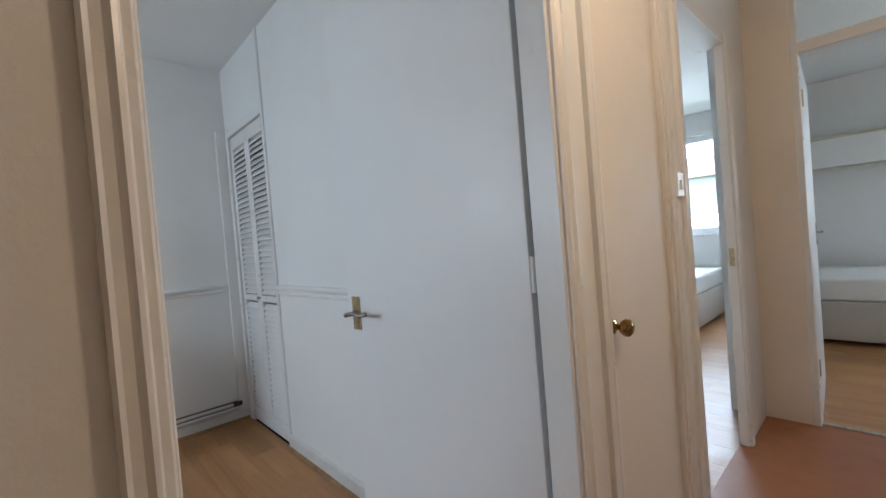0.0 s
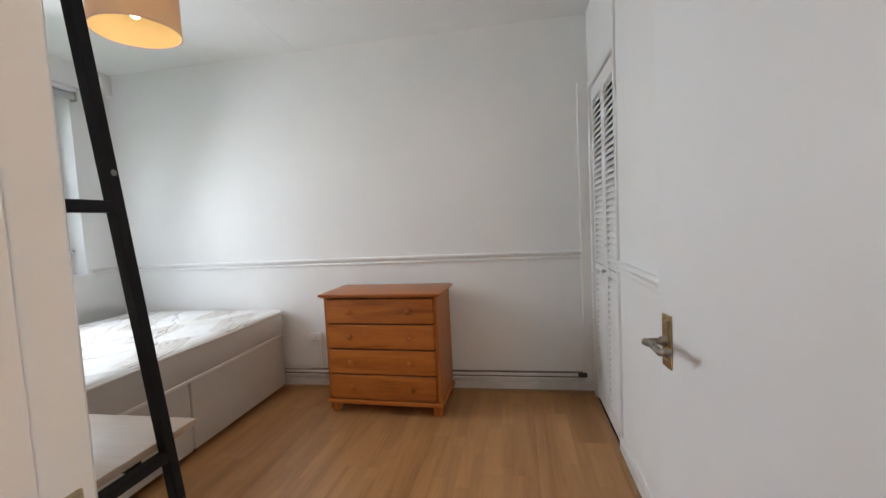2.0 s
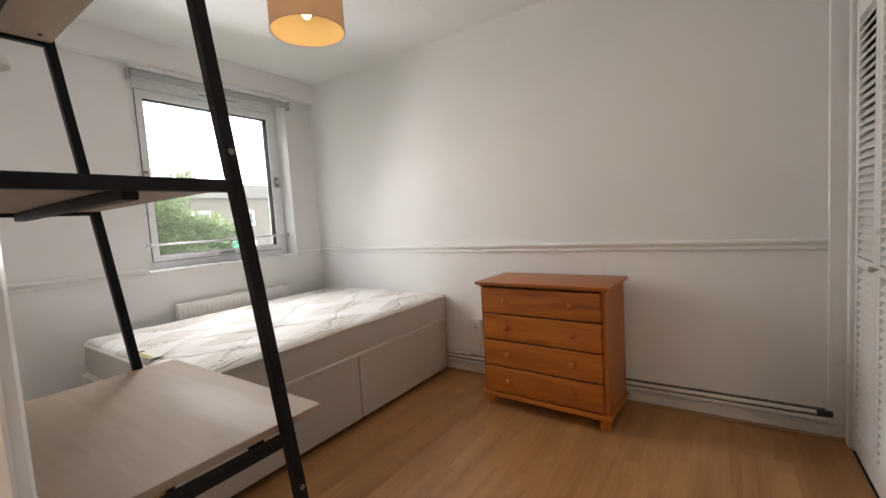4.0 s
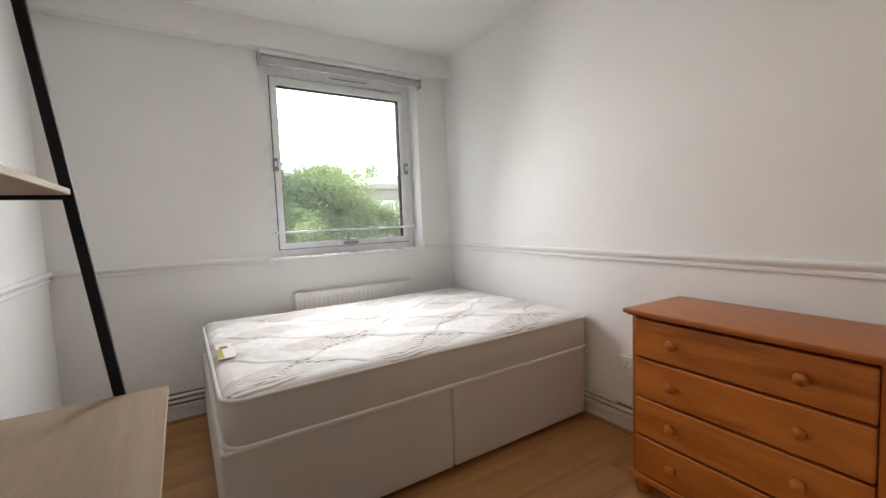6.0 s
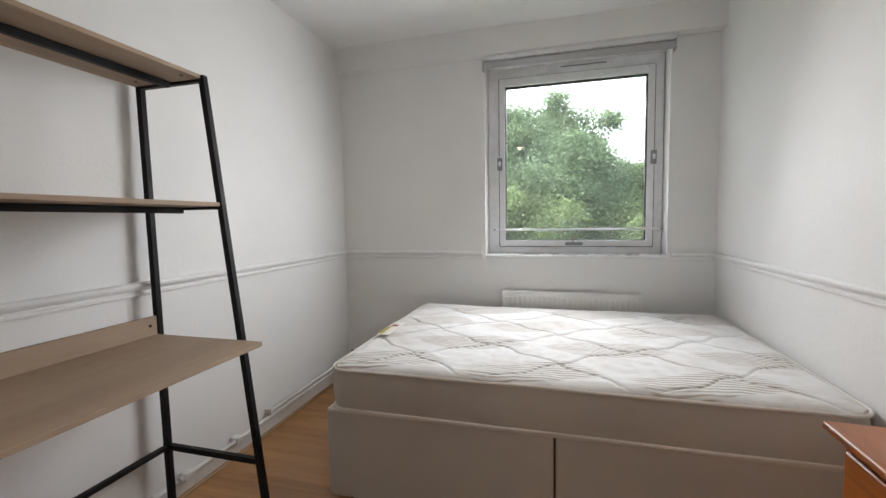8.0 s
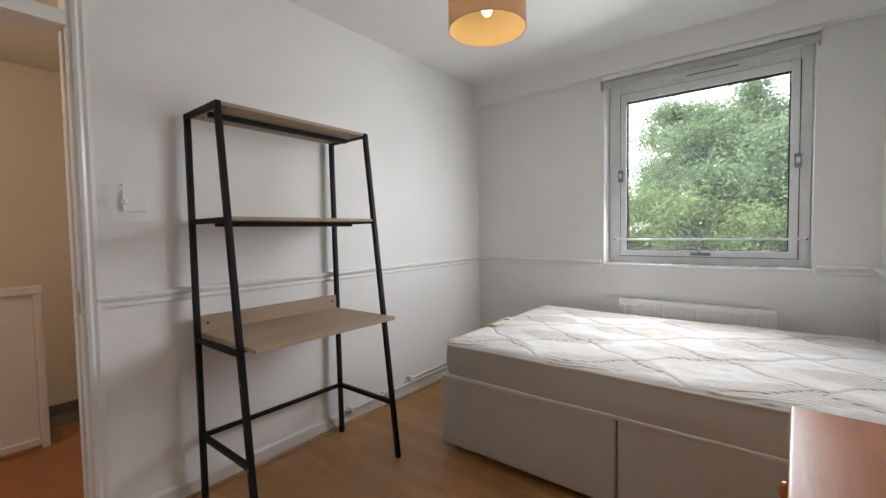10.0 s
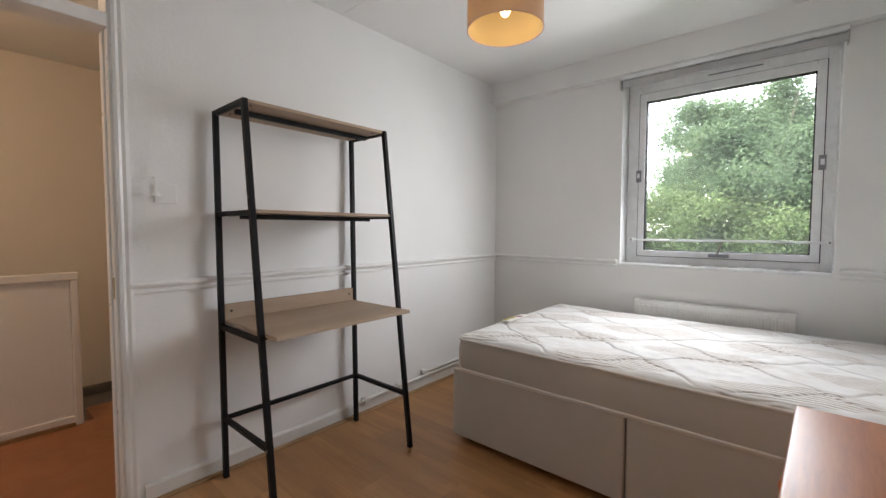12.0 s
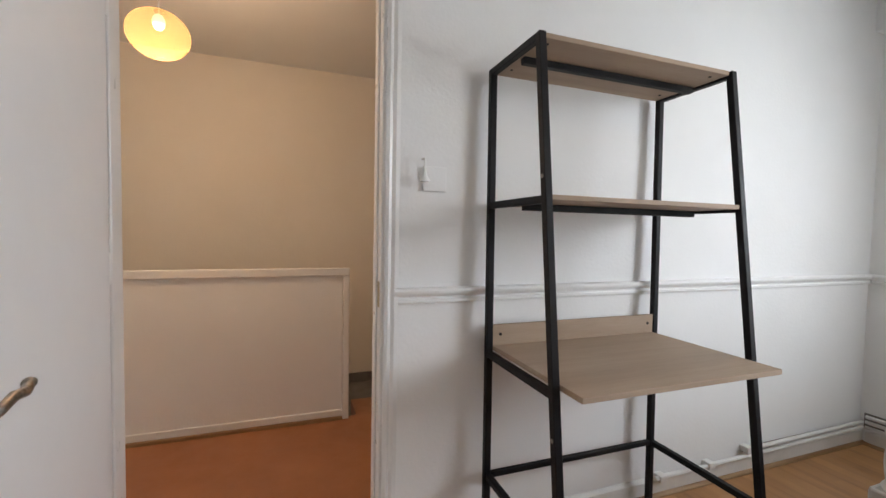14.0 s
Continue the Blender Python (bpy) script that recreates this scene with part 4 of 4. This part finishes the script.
for x in (LX, RX_):
    part("back_leg", bar(B(), (x, YB, 0.006), (x, yb(DT - 0.002), DT - 0.002), T, T, 0.002, (1, 0, 0)), BLACK, desk)
    part("front_leg", bar(B(), (x, YF0, 0.004), (x, yf(DT - 0.002), DT - 0.002), T, T, 0.002, (1, 0, 0)), BLACK, desk)
    part("top_side_rail", box(B(), x - T / 2 + 0.001, x + T / 2 - 0.001, yb(DT) + T / 2 - 0.004, yf(DT) - 0.004, DT - T, DT - 0.001, 0.002), BLACK, desk)
    part("shelf_side_rail", box(B(), x - T / 2 + 0.001, x + T / 2 - 0.001, yb(1.26) + T / 2 - 0.004, yf(1.27) - 0.008, 1.261, 1.284, 0.002), BLACK, desk)
    part("desk_side_rail", box(B(), x - T / 2 + 0.001, x + T / 2 - 0.001, yb(0.74) + T / 2 - 0.004, yf(0.74) - 0.008, 0.725, 0.748, 0.002), BLACK, desk)
    part("low_side_rail", box(B(), x - T / 2 + 0.001, x + T / 2 - 0.001, YB + T / 2, yf(0.29) - 0.008, 0.28, 0.303, 0.002), BLACK, desk)
    for y in (YB, YF0):
        part("leg_cap", box(B(), x - T / 2 - 0.001, x + T / 2 + 0.001, y - T / 2 - 0.002, y + T / 2 + 0.002, 0, 0.012, 0.003), BLACK, desk, "black plastic foot cap")
    for zz in (0.29, 0.62, 1.337):
        sd = 1 if x == LX else -1
        part("bolt", rod(B(), (x + sd * T / 2, yf(zz), zz), (x + sd * (T / 2 + 0.0025), yf(zz), zz), 0.006, n=10), AGED, desk, "small metal bolt head")
IN0, IN1 = RX_ + T / 2 + 0.001, LX - T / 2 - 0.001
part("low_back_rail", box(B(), IN0, IN1, YB - 0.010, YB + 0.010, 0.282, 0.302, 0.002), BLACK, desk)
part("top_shelf", box(B(), IN0, IN1, yb(DT) - 0.010, yf(DT) + 0.004, DT - 0.016, DT - 0.001, 0.0015), OAKB, desk, "pale oak shelf board")
part("middle_shelf", box(B(), IN0, IN1, yb(1.27) - 0.010, yf(1.27) + 0.006, 1.271, 1.286, 0.0015), OAKB, desk, "pale oak shelf board")
part("desktop", box(B(), IN0 + 0.0, IN1 - 0.0, YB - 0.003, 1.603, 0.751, 0.768, 0.002, 2), OAKB, desk, "pale oak desk board")
part("desk_upstand", box(B(), IN0, IN1, YB - 0.018, YB - 0.0035, 0.752, 0.842, 0.0015), OAKB, desk, "pale oak upstand at the back")
for x in (IN0 + 0.03, IN1 - 0.03):
    part("cam_cover", rod(B(), (x, YB - 0.0036, 0.807), (x, YB - 0.002, 0.807), 0.006, n=10), BLACK, desk)
for zz, y in ((DT - 0.017, (YB + yf(DT)) / 2), (1.270, (YB + yf(1.26)) / 2), (0.750, 1.45)):
    part("shelf_bar", box(B(), IN0 + 0.01, IN1 - 0.01, y - 0.012, y + 0.012, zz - 0.022, zz, 0.002), BLACK, desk, "black metal bar under the board")
for x in (IN0 + 0.05, IN1 - 0.03):
    for y in (YB + 0.03, YF1 - 0.03):
        part("screw_cover", rod(B(), (x, y, DT - 0.0185), (x, y, DT - 0.016), 0.005, n=8), BLACK, desk)

# ---- ceiling lamp with a drum shade ----
LXc, LYc = -0.869, 2.232
lamp = thing("pendant_lamp", (LXc, LYc, CEILZ), "lit pendant lamp with a peach fabric drum shade", "pendant lamp")
part("ceiling_rose", lathe(B(), [(0.045, 0), (0.043, -0.012), (0.02, -0.028), (0.006, -0.03)], (LXc, LYc, CEILZ), "Z", 20), PLASTIC, lamp, smooth=True)
part("flex", rod(B(), (LXc, LYc, 2.215), (LXc, LYc, CEILZ - 0.028), 0.0035, n=8), PLASTIC, lamp)
part("lamp_holder", rod(B(), (LXc, LYc, 2.165), (LXc, LYc, 2.215), 0.018, 0.014, 14), PLASTIC, lamp)
SR = 0.156
sz0, sz1 = 2.028, 2.235
bm = B()
rod(bm, (LXc, LYc, sz0), (LXc, LYc, sz1), SR, n=48, caps=False)
shade_p = part("shade", bm, SHADE, lamp, "peach fabric drum shade glowing from inside", True)
part("shade_lining", rod(B(), (LXc, LYc, sz0 + 0.002), (LXc, LYc, sz1 - 0.002), SR - 0.004, n=48, caps=False), SHADEIN, lamp, "golden shade lining", True)
for zz in (sz0, sz1):
    ring = [(LXc + SR * math.cos(radians(a)), LYc + SR * math.sin(radians(a)), zz) for a in range(0, 361, 10)]
    part("shade_rim", tube(B(), ring, 0.003, 6), SHADE, shade_p, smooth=True)
for a in (30, 150, 270):
    part("spider_arm", rod(B(), (LXc, LYc, 2.2), (LXc + SR * math.cos(radians(a)), LYc + SR * math.sin(radians(a)), 2.2), 0.0018, n=6), NICKEL, lamp)
part("bulb", ball(B(), (LXc, LYc, 2.112), 0.024, 0.024, 0.032), BULBM, lamp, "lit warm bulb", True)

# ---- hall: paper lantern, cupboard door, switch ----
PX, PY, PZ = 1.06, 0.25, 2.02
lan = thing("paper_lantern", (PX, PY, CEILZ), "lit round white paper lantern on a cord", "pendant lamp")
bm = B()
prof = []
for k in range(49):
    a = math.pi * (0.06 + 0.88 * k / 48)
    rr = 0.122 * math.sin(a) + (0.0018 if k % 2 else -0.0018)
    prof.append((rr, -0.103 * math.cos(a)))
rings = []
for rr, h in prof:
    rings.append([bm.verts.new((PX + rr * math.cos(2 * math.pi * i / 40), PY + rr * math.sin(2 * math.pi * i / 40), PZ + h)) for i in range(40)])
for p, q in zip(rings, rings[1:]):
    for i in range(40):
        bm.faces.new((p[i], p[(i + 1) % 40], q[(i + 1) % 40], q[i]))
part("paper_globe", bm, PAPER, lan, "ribbed paper globe glowing warm", True)
part("cord", rod(B(), (PX, PY, PZ + 0.08), (PX, PY, CEILZ - 0.02), 0.003, n=8), PLASTIC, lan)
part("ceiling_rose", lathe(B(), [(0.04, 0), (0.038, -0.012), (0.01, -0.025)], (PX, PY, CEILZ), "Z", 18), PLASTIC, lan, smooth=True)
part("bulb", ball(B(), (PX, PY, PZ + 0.055), 0.025, 0.025, 0.035), BULBM, lan, "lit warm bulb", True)

prof = [(0, 0), (0.012, 0), (0.016, 0.012), (0.012, 0.022), (0.017, 0.034), (0.014, 0.048), (0, 0.05)]
fc = thing("door_frame_2", (1.445, HS, 0), "white gloss frame round the hall cupboard", "door frame", kind="structure")
for x0, x1 in ((1.175, 1.20), (1.69, 1.715)):
    part("jamb", box(B(), x0, x1, HS - 0.004, S, 0, 2.03, 0.002), GLOSS, fc)
part("head", box(B(), 1.20, 1.69, HS - 0.004, S, 2.03 - 0.03, 2.03, 0.002), GLOSS, fc)
part("architrave", extrude_profile(B(), [(p, -q) for p, q in prof], (1.187, HS, 0), (1.187, HS, 2.08), (0, -1, 0), (1, 0, 0)), GLOSS, fc)
part("architrave", extrude_profile(B(), prof, (1.703, HS, 0), (1.703, HS, 2.08), (0, -1, 0), (1, 0, 0)), GLOSS, fc)
cup = thing("door_2", (1.35, HS, 0), "closed cream flush cupboard door with a brass knob", "door", kind="structure")
part("leaf", box(B(), 1.203, 1.687, HS + 0.012, HS + 0.047, 0.008, 1.995, 0.002), HALLW, cup)
part("door_knob", lathe(B(), [(0.02, 0), (0.02, 0.004), (0.009, 0.008), (0.008, 0.018), (0.017, 0.024), (0.024, 0.035), (0.023, 0.045), (0.014, 0.053), (0.001, 0.055)], (1.238, HS + 0.012, 0.882), "Y", 22), DKBRASS, cup, "round polished brass knob", True)
structure("cupboard_back", box(B(), E + 0.1, 1.75, S + 0.5, S + 0.52, -0.1, CEILZ), DARKGAP, "back of the hall cupboard, near-black with its shade in the colour", "cupboard interior")
hsw = thing("hall_light_switch", (1.83, HS, 1.3), "white light switch on the hall wall", "light switch")
part("plate", box(B(), 1.775, 1.848, HS - 0.010, HS, 1.245, 1.332, 0.003, 2), PLASTIC, hsw)
part("rocker", box(B(), 1.802, 1.822, HS - 0.016, HS - 0.010, 1.27, 1.305, 0.002), PLASTIC, hsw)

# ---- the two other doorways ----
fa = thing("door_frame_3", ((A_L + A_R) / 2, HS, 0), "white gloss frame of the second bedroom doorway", "door frame", kind="structure")
for x0, x1 in ((A_L - 0.03, A_L), (A_R, A_R + 0.03)):
    part("jamb", box(B(), x0, x1, HS - 0.004, S - 0.08, 0, HEAD, 0.003), GLOSS, fa)
part("head", box(B(), A_L - 0.03, A_R + 0.03, HS - 0.004, S + 0.004, HEAD, HEAD + 0.03, 0.003), GLOSS, fa)
part("strike_plate", box(B(), A_R - 0.003, A_R + 0.001, HS + 0.008, HS + 0.03, 0.91, 1.0, 0.001), BRASS, fa, "small brass strike plate")
for x, sgn in ((A_L - 0.012, -1), (A_R + 0.012, 1)):
    part("architrave", extrude_profile(B(), [(p, sgn * q) for p, q in prof], (x, HS, 0), (x, HS, 2.07), (0, -1, 0), (1, 0, 0)), GLOSS, fa)
fb = thing("door_frame_4", (HALL_E, (B_T + B_S) / 2, 0), "white gloss frame of the third bedroom with fanlight", "door frame", kind="structure")
for y0, y1 in ((B_T, B_T + 0.03), (B_S - 0.03, B_S)):
    part("jamb", box(B(), HALL_E - 0.004, HALL_E + 0.104, y0, y1, 0, CEILZ, 0.003), GLOSS, fb)
part("head_rail", box(B(), HALL_E - 0.006, HALL_E + 0.104, B_S, B_T, HEAD - 0.03, HEAD + 0.03, 0.004), GLOSS, fb)
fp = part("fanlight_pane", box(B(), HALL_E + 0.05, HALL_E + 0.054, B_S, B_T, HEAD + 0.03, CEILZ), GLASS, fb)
fp.visible_shadow = False
for z_ in (0.25, 1.72):
    part("butt_hinge", box(B(), HALL_E + 0.07, HALL_E + 0.1, B_T - 0.004, B_T + 0.001, z_, z_ + 0.09, 0.001), BRASS, fb)
db_m = Matrix.Translation((HALL_E + 0.11, B_T + 0.002, 0)) @ Matrix.Rotation(radians(3.2), 4, "Z")
db = new("door_3")
db.matrix_basis = db_m
tagged(db, "open white flush door against the bedroom wall", "door", "", "structure")
local_part("leaf", box(B(), 0, 0.75, 0.0, 0.038, 0.008, 1.975, 0.002), DOORP, db, db_m)
lvb = local_part("lever_handle", box(B(), 0.67, 0.71, -0.006, 0, 0.93, 1.08, 0.001), NICKEL, db, db_m, "metal lever handle")
local_part("lever", tube(B(), [(0.69, -0.004, 1.01), (0.69, -0.03, 1.01), (0.59, -0.032, 1.015)], 0.008, 8), NICKEL, lvb, db_m, smooth=True)
structure("threshold_strip", box(B(), HALL_E + 0.03, HALL_E + 0.06, B_S, B_T, -0.001, 0.007, 0.002), NICKEL, "metal threshold strip in the doorway", "threshold")

# ---- beds and shelf in the other rooms ----


def plain_divan(x0, x1, y0, y1, label):
    b = thing("divan_bed", ((x0 + x1) / 2, (y0 + y1) / 2, 0), label, "bed", "divans in the other bedrooms")
    part("base", box(B(), x0, x1, y0, y1, 0.04, 0.37, 0.012, 2), BEDSIDE if x0 < 4.7 else MATSIDE, b, smooth=True)
    part("mattress_block", box(B(), x0 + 0.01, x1 - 0.005, y0 + 0.012, y1 - 0.012, 0.372, 0.565, 0.03, 3), SHEET, b, "white covered mattress", True)
    for x in (x0 + 0.08, x1 - 0.08):
        for y in (y0 + 0.08, y1 - 0.08):
            part("foot", rod(B(), (x, y, 0), (x, y, 0.041), 0.02, n=10), BLACK, b)
    return b


plain_divan(4.25, 6.05, 1.76, 2.95, "white divan bed by the second bedroom window")
plain_divan(4.93, 6.08, -0.92, 0.945, "white divan bed against the third bedroom wall")
pel = thing("wall_shelf", (FAR, 0.3, 1.7), "cream painted box shelf on the wall above the bed", "shelf")
part("shelf_board", box(B(), FAR - 0.22, FAR, -0.9, 0.94, 1.86, 1.882, 0.003), PELMETM, pel)
part("front_board", box(B(), FAR - 0.22, FAR - 0.2, -0.9, 0.94, 1.58, 1.859, 0.003), SHEET, pel)
part("lower_board", box(B(), FAR - 0.199, FAR, -0.9, 0.94, 1.58, 1.6, 0.003), PELMETM, pel)


def plain_window(name, y0, y1, label):
    w_ = thing(name, (FAR, (y0 + y1) / 2, AZ0), label, "window", kind="structure")
    for n_, a0, a1, z0, z1 in (("stile", y0, y0 + 0.07, AZ0, AZ1), ("stile", y1 - 0.07, y1, AZ0, AZ1), ("rail", y0 + 0.07, y1 - 0.07, AZ0, AZ0 + 0.07), ("rail", y0 + 0.07, y1 - 0.07, AZ1 - 0.07, AZ1)):
        part(n_, box(B(), FAR + 0.08, FAR + 0.15, a0, a1, z0, z1, 0.004), UPVC, w_)
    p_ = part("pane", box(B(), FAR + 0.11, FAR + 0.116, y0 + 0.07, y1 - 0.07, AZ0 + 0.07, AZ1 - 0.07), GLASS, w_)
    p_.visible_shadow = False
    part("restrictor_bar", rod(B(), (FAR + 0.04, y0, AZ0 + 0.16), (FAR + 0.04, y1, AZ0 + 0.16), 0.01, n=8), UPVC, w_)
    part("sill", box(B(), FAR - 0.015, FAR + 0.08, y0, y1, AZ0 - 0.03, AZ0, 0.004), UPVC, w_)


plain_window("window_2", AY0, AY1, "white uPVC window of the second bedroom")
plain_window("window_3", BY0, BY1, "white uPVC window of the third bedroom")

# ---- outside: ground, trees, buildings ----
GZ = -5.6
bm = B()
bmesh.ops.create_grid(bm, x_segments=2, y_segments=2, size=900, matrix=Matrix.Translation((0, 0, GZ)))
structure("ground", bm, GRASS, "lawn and open ground around the block of flats", "ground")
structure("road", box(B(), -31, -25, -120, 120, GZ, GZ + 0.02), CONCRETE, "grey asphalt road beyond the trees", "road")


def tree(place, height, crown, leaves, seed, material, label, leaf=0.3):
    """Tapered trunk and forking limbs; clumps of folded leaf blades round the limb ends."""
    rnd = random.Random(seed)
    tr = thing("tree", place, label, "tree", "trees outside the window")
    x0, y0, z0 = place
    bm = B()
    fork = Vector((x0 + rnd.uniform(-0.3, 0.3), y0 + rnd.uniform(-0.3, 0.3), z0 + height * 0.36))
    rod(bm, place, fork, 0.28, 0.18, 10)
    for k in range(15):
        a = 2 * math.pi * k / 15 + rnd.uniform(-0.3, 0.3)
        reach = crown * rnd.uniform(0.35, 0.85)
        lift = height * rnd.uniform(0.42, 0.9)
        m1 = fork.lerp(Vector((x0 + reach * math.cos(a), y0 + reach * math.sin(a), z0 + lift)), 0.5) + Vector((0, 0, 0.5))
        tip = Vector((x0 + reach * math.cos(a), y0 + reach * math.sin(a), z0 + lift))
        rod(bm, fork, m1, 0.10, 0.06, 6)
        rod(bm, m1, tip, 0.06, 0.02, 6)
    part("trunk", bm, BARK, tr, "brown branching trunk")
    clumps = []
    cz = z0 + height * 0.60
    while len(clumps) < 150:
        d = Vector((rnd.gauss(0, 1), rnd.gauss(0, 1), rnd.gauss(0, 1))).normalized()
        d /= (abs(d.x) ** 4 + abs(d.y) ** 4 + abs(d.z) ** 4) ** 0.25
        s_ = rnd.uniform(0.45, 1.0) ** 0.6
        wob = 0.84 + 0.2 * noise.noise(d * 2.2 + Vector((seed, 0, 0)))
        c = Vector((x0 + d.x * crown * s_ * wob, y0 + d.y * crown * s_ * wob, cz + d.z * height * 0.40 * s_ * wob))
        if c.z > z0 + height * 0.2:
            clumps.append((c, rnd.uniform(0.45, 0.95) * crown / 3.2))
    verts, faces = [], []
    for i in range(leaves):
        c, r = clumps[rnd.randrange(len(clumps))]
        p = c + Vector((rnd.gauss(0, 1), rnd.gauss(0, 1), rnd.gauss(0, 0.75))) * r * 0.55
        ax = Vector((rnd.gauss(0, 1), rnd.gauss(0, 1), rnd.gauss(0, 0.6))).normalized()
        si = ax.cross(Vector((rnd.gauss(0, 1), rnd.gauss(0, 1), rnd.gauss(0, 1)))).normalized()
        up = ax.cross(si)
        s_ = leaf * rnd.uniform(0.6, 1.3)
        b = len(verts)
        verts += [p - ax * s_ * 0.5, p + si * s_ * 0.28 + up * s_ * 0.08, p + ax * s_ * 0.5, p - si * s_ * 0.28 + up * s_ * 0.08]
        faces += [(b, b + 1, b + 2), (b, b + 2, b + 3)]
    me = bpy.data.meshes.new("crown")
    me.from_pydata(verts, [], faces)
    me.materials.append(material)
    cr = new("crown", me)
    settle(cr, tr)
    tagged(cr, kind="stuff")
    return tr


tree((-19.0, 2.0, GZ), 12.7, 3.6, 270000, 3, LEAFB, "large leafy green ash tree outside the window", 0.115)
tree((-21.5, 7.6, GZ), 10.2, 3.3, 150000, 8, LEAF, "lower bushy green tree beside the ash", 0.125)
tree((-17.0, 4.6, GZ), 7.7, 2.4, 80000, 12, LEAF, "small bright green tree below the window", 0.11)
tree((-16.0, 0.7, GZ), 8.5, 2.8, 100000, 21, LEAF, "small bright green tree in front of the ash", 0.11)
tree((-23.0, 11.0, GZ), 8.3, 2.5, 30000, 31, LEAF, "low green tree in front of the pale building", 0.28)
# two trees added out of view, to cut south-west sky light on the wall
tree((-13.5, -8.0, GZ), 13.0, 3.6, 40000, 51, LEAFB, "tall leafy tree added out of view to shade the window", 0.26)
tree((-17.0, -15.0, GZ), 13.0, 3.8, 36000, 61, LEAFB, "second tall leafy tree added out of view for shade", 0.28)
tree((54.0, 17.0, GZ), 15.0, 4.5, 16000, 41, LEAF, "green tree beyond the opposite flats", 0.35)


def flat_block(name, x0, x1, y0, y1, top, face, rows, cols, wall_mat, roof_mat, label, pitched=False):
    """A plain block with window openings standing proud on the side that faces the flat."""
    h = thing(name, ((x0 + x1) / 2, (y0 + y1) / 2, GZ), label, "building")
    part("wall", box(B(), x0, x1, y0, y1, GZ, top), wall_mat, h)
    if pitched:
        prof = [(-0.6, 0), ((x1 - x0) / 2, 2.2), (x1 - x0 + 0.6, 0)]
        part("roof", extrude_profile(B(), prof, (x0, y0 - 0.4, top), (x0, y1 + 0.4, top), (1, 0, 0)), roof_mat, h)
    else:
        part("roof", box(B(), x0 - 0.15, x1 + 0.15, y0 - 0.15, y1 + 0.15, top, top + 0.5), roof_mat, h, "pale flat roof parapet")
    fx = x1 if face > 0 else x0
    for r in range(rows):
        for c in range(cols):
            yy = y0 + (c + 0.5) * (y1 - y0) / cols
            zz = top - 1.15 - r * 2.8
            w_ = part("window", box(B(), min(fx, fx + face * 0.06), max(fx, fx + face * 0.06), yy - 0.75, yy + 0.75, zz - 1.35, zz, 0.01), UPVC, h)
            part("pane", box(B(), min(fx + face * 0.06, fx + face * 0.08), max(fx + face * 0.06, fx + face * 0.08), yy - 0.62, yy + 0.62, zz - 1.22, zz - 0.13), PANEDARK, w_)
    return h


flat_block("apartment_block", -46, -36, 16.6, 40.4, 4.2, 1, 3, 6, RENDERW, PARAPET, "pale cream flat-roofed block behind the trees")
single("plant_room", box(B(), -42, -36.1, 19.6, 27, 4.71, 5.5, 0.02), PARAPET, "pale rooftop plant room", "roof structure")
single("green_hoarding", box(B(), -35.9, -35.6, 15.5, 22.0, GZ + 4.6, GZ + 5.9, 0.02), GREENP, "green panels along the building's lower balcony", "hoarding")
single("balcony_slab", box(B(), -36.0, -34.9, 15.5, 22.0, GZ + 4.3, GZ + 4.6, 0.02), PARAPET, "pale balcony slab of the cream block", "balcony")
flat_block("opposite_flats", 38, 48, 2, 40, 4.6, -1, 4, 9, WHITER, ROOFT, "white block with terracotta roof seen from the other bedroom", True)

# ---- laminate planks ----
rnd = random.Random(5)
PW, PL = 0.1925, 1.28
FLOOR = bpy.data.objects["floor"]
plank_cache = {}


def plank_mesh(w, l):
    key = (round(w, 3), round(l, 3))
    if key not in plank_cache:
        plank_cache[key] = mesh_of("plank", box(B(), -w / 2 + 0.0001, w / 2 - 0.0001, -l / 2 + 0.0001, l / 2 - 0.0001, -0.008, 0.0, 0.0005), LAMINATE)
    return plank_cache[key]


def lay(x0, x1, y0, y1, parent):
    x, k = x0, 0
    while x < x1 - 0.02:
        w = min(PW, x1 - x)
        y = y0
        first = (0.32, 0.96, 0.64, 1.28)[k % 4]
        while y < y1 - 0.01:
            l = min(first if y == y0 else PL, y1 - y)
            piece("plank", plank_mesh(w, l), parent, Matrix.Translation((x + w / 2, y + l / 2, 0)))
            y += l
        x += w
        k += 1


lay(W, E, S, N, FLOOR)
lay(DOOR_L, DOOR_R, S - 0.055, S, FLOOR)
fl2 = structure("floor_rooms", box(B(), HALL_E + 0.04, FAR, -2.2, S, -0.12, -0.008), DARKGAP, "subfloor of the third bedroom", "floor")
lay(HALL_E + 0.05, FAR, -2.2, S - 0.05, fl2)
fl3 = structure("floor_second_bedroom", box(B(), 1.75, FAR, S - 0.08, N, -0.12, -0.008), DARKGAP, "subfloor of the second bedroom", "floor")
lay(1.76, FAR, S - 0.08, N, fl3)
# added floor, stops light leaking in under the closet doors
structure("closet_floor", box(B(), E, 1.75, S, N, -0.12, -0.009), DARKGAP, "near-black floor added under closet and cupboard to stop light from below", "floor")
structure("door_sill_2", box(B(), A_L, A_R, HS, S, -0.12, -0.001), HALLF, "floor in the second bedroom doorway", "floor")
structure("door_sill", box(B(), DOOR_L, DOOR_R, HS, S - 0.056, -0.12, 0.0005), HALLF, "red-brown floor in the doorway", "floor")
structure("threshold_bar", box(B(), DOOR_L, DOOR_R, S - 0.075, S - 0.04, 0.0, 0.006, 0.002), BRASS, "worn brass threshold bar", "threshold")
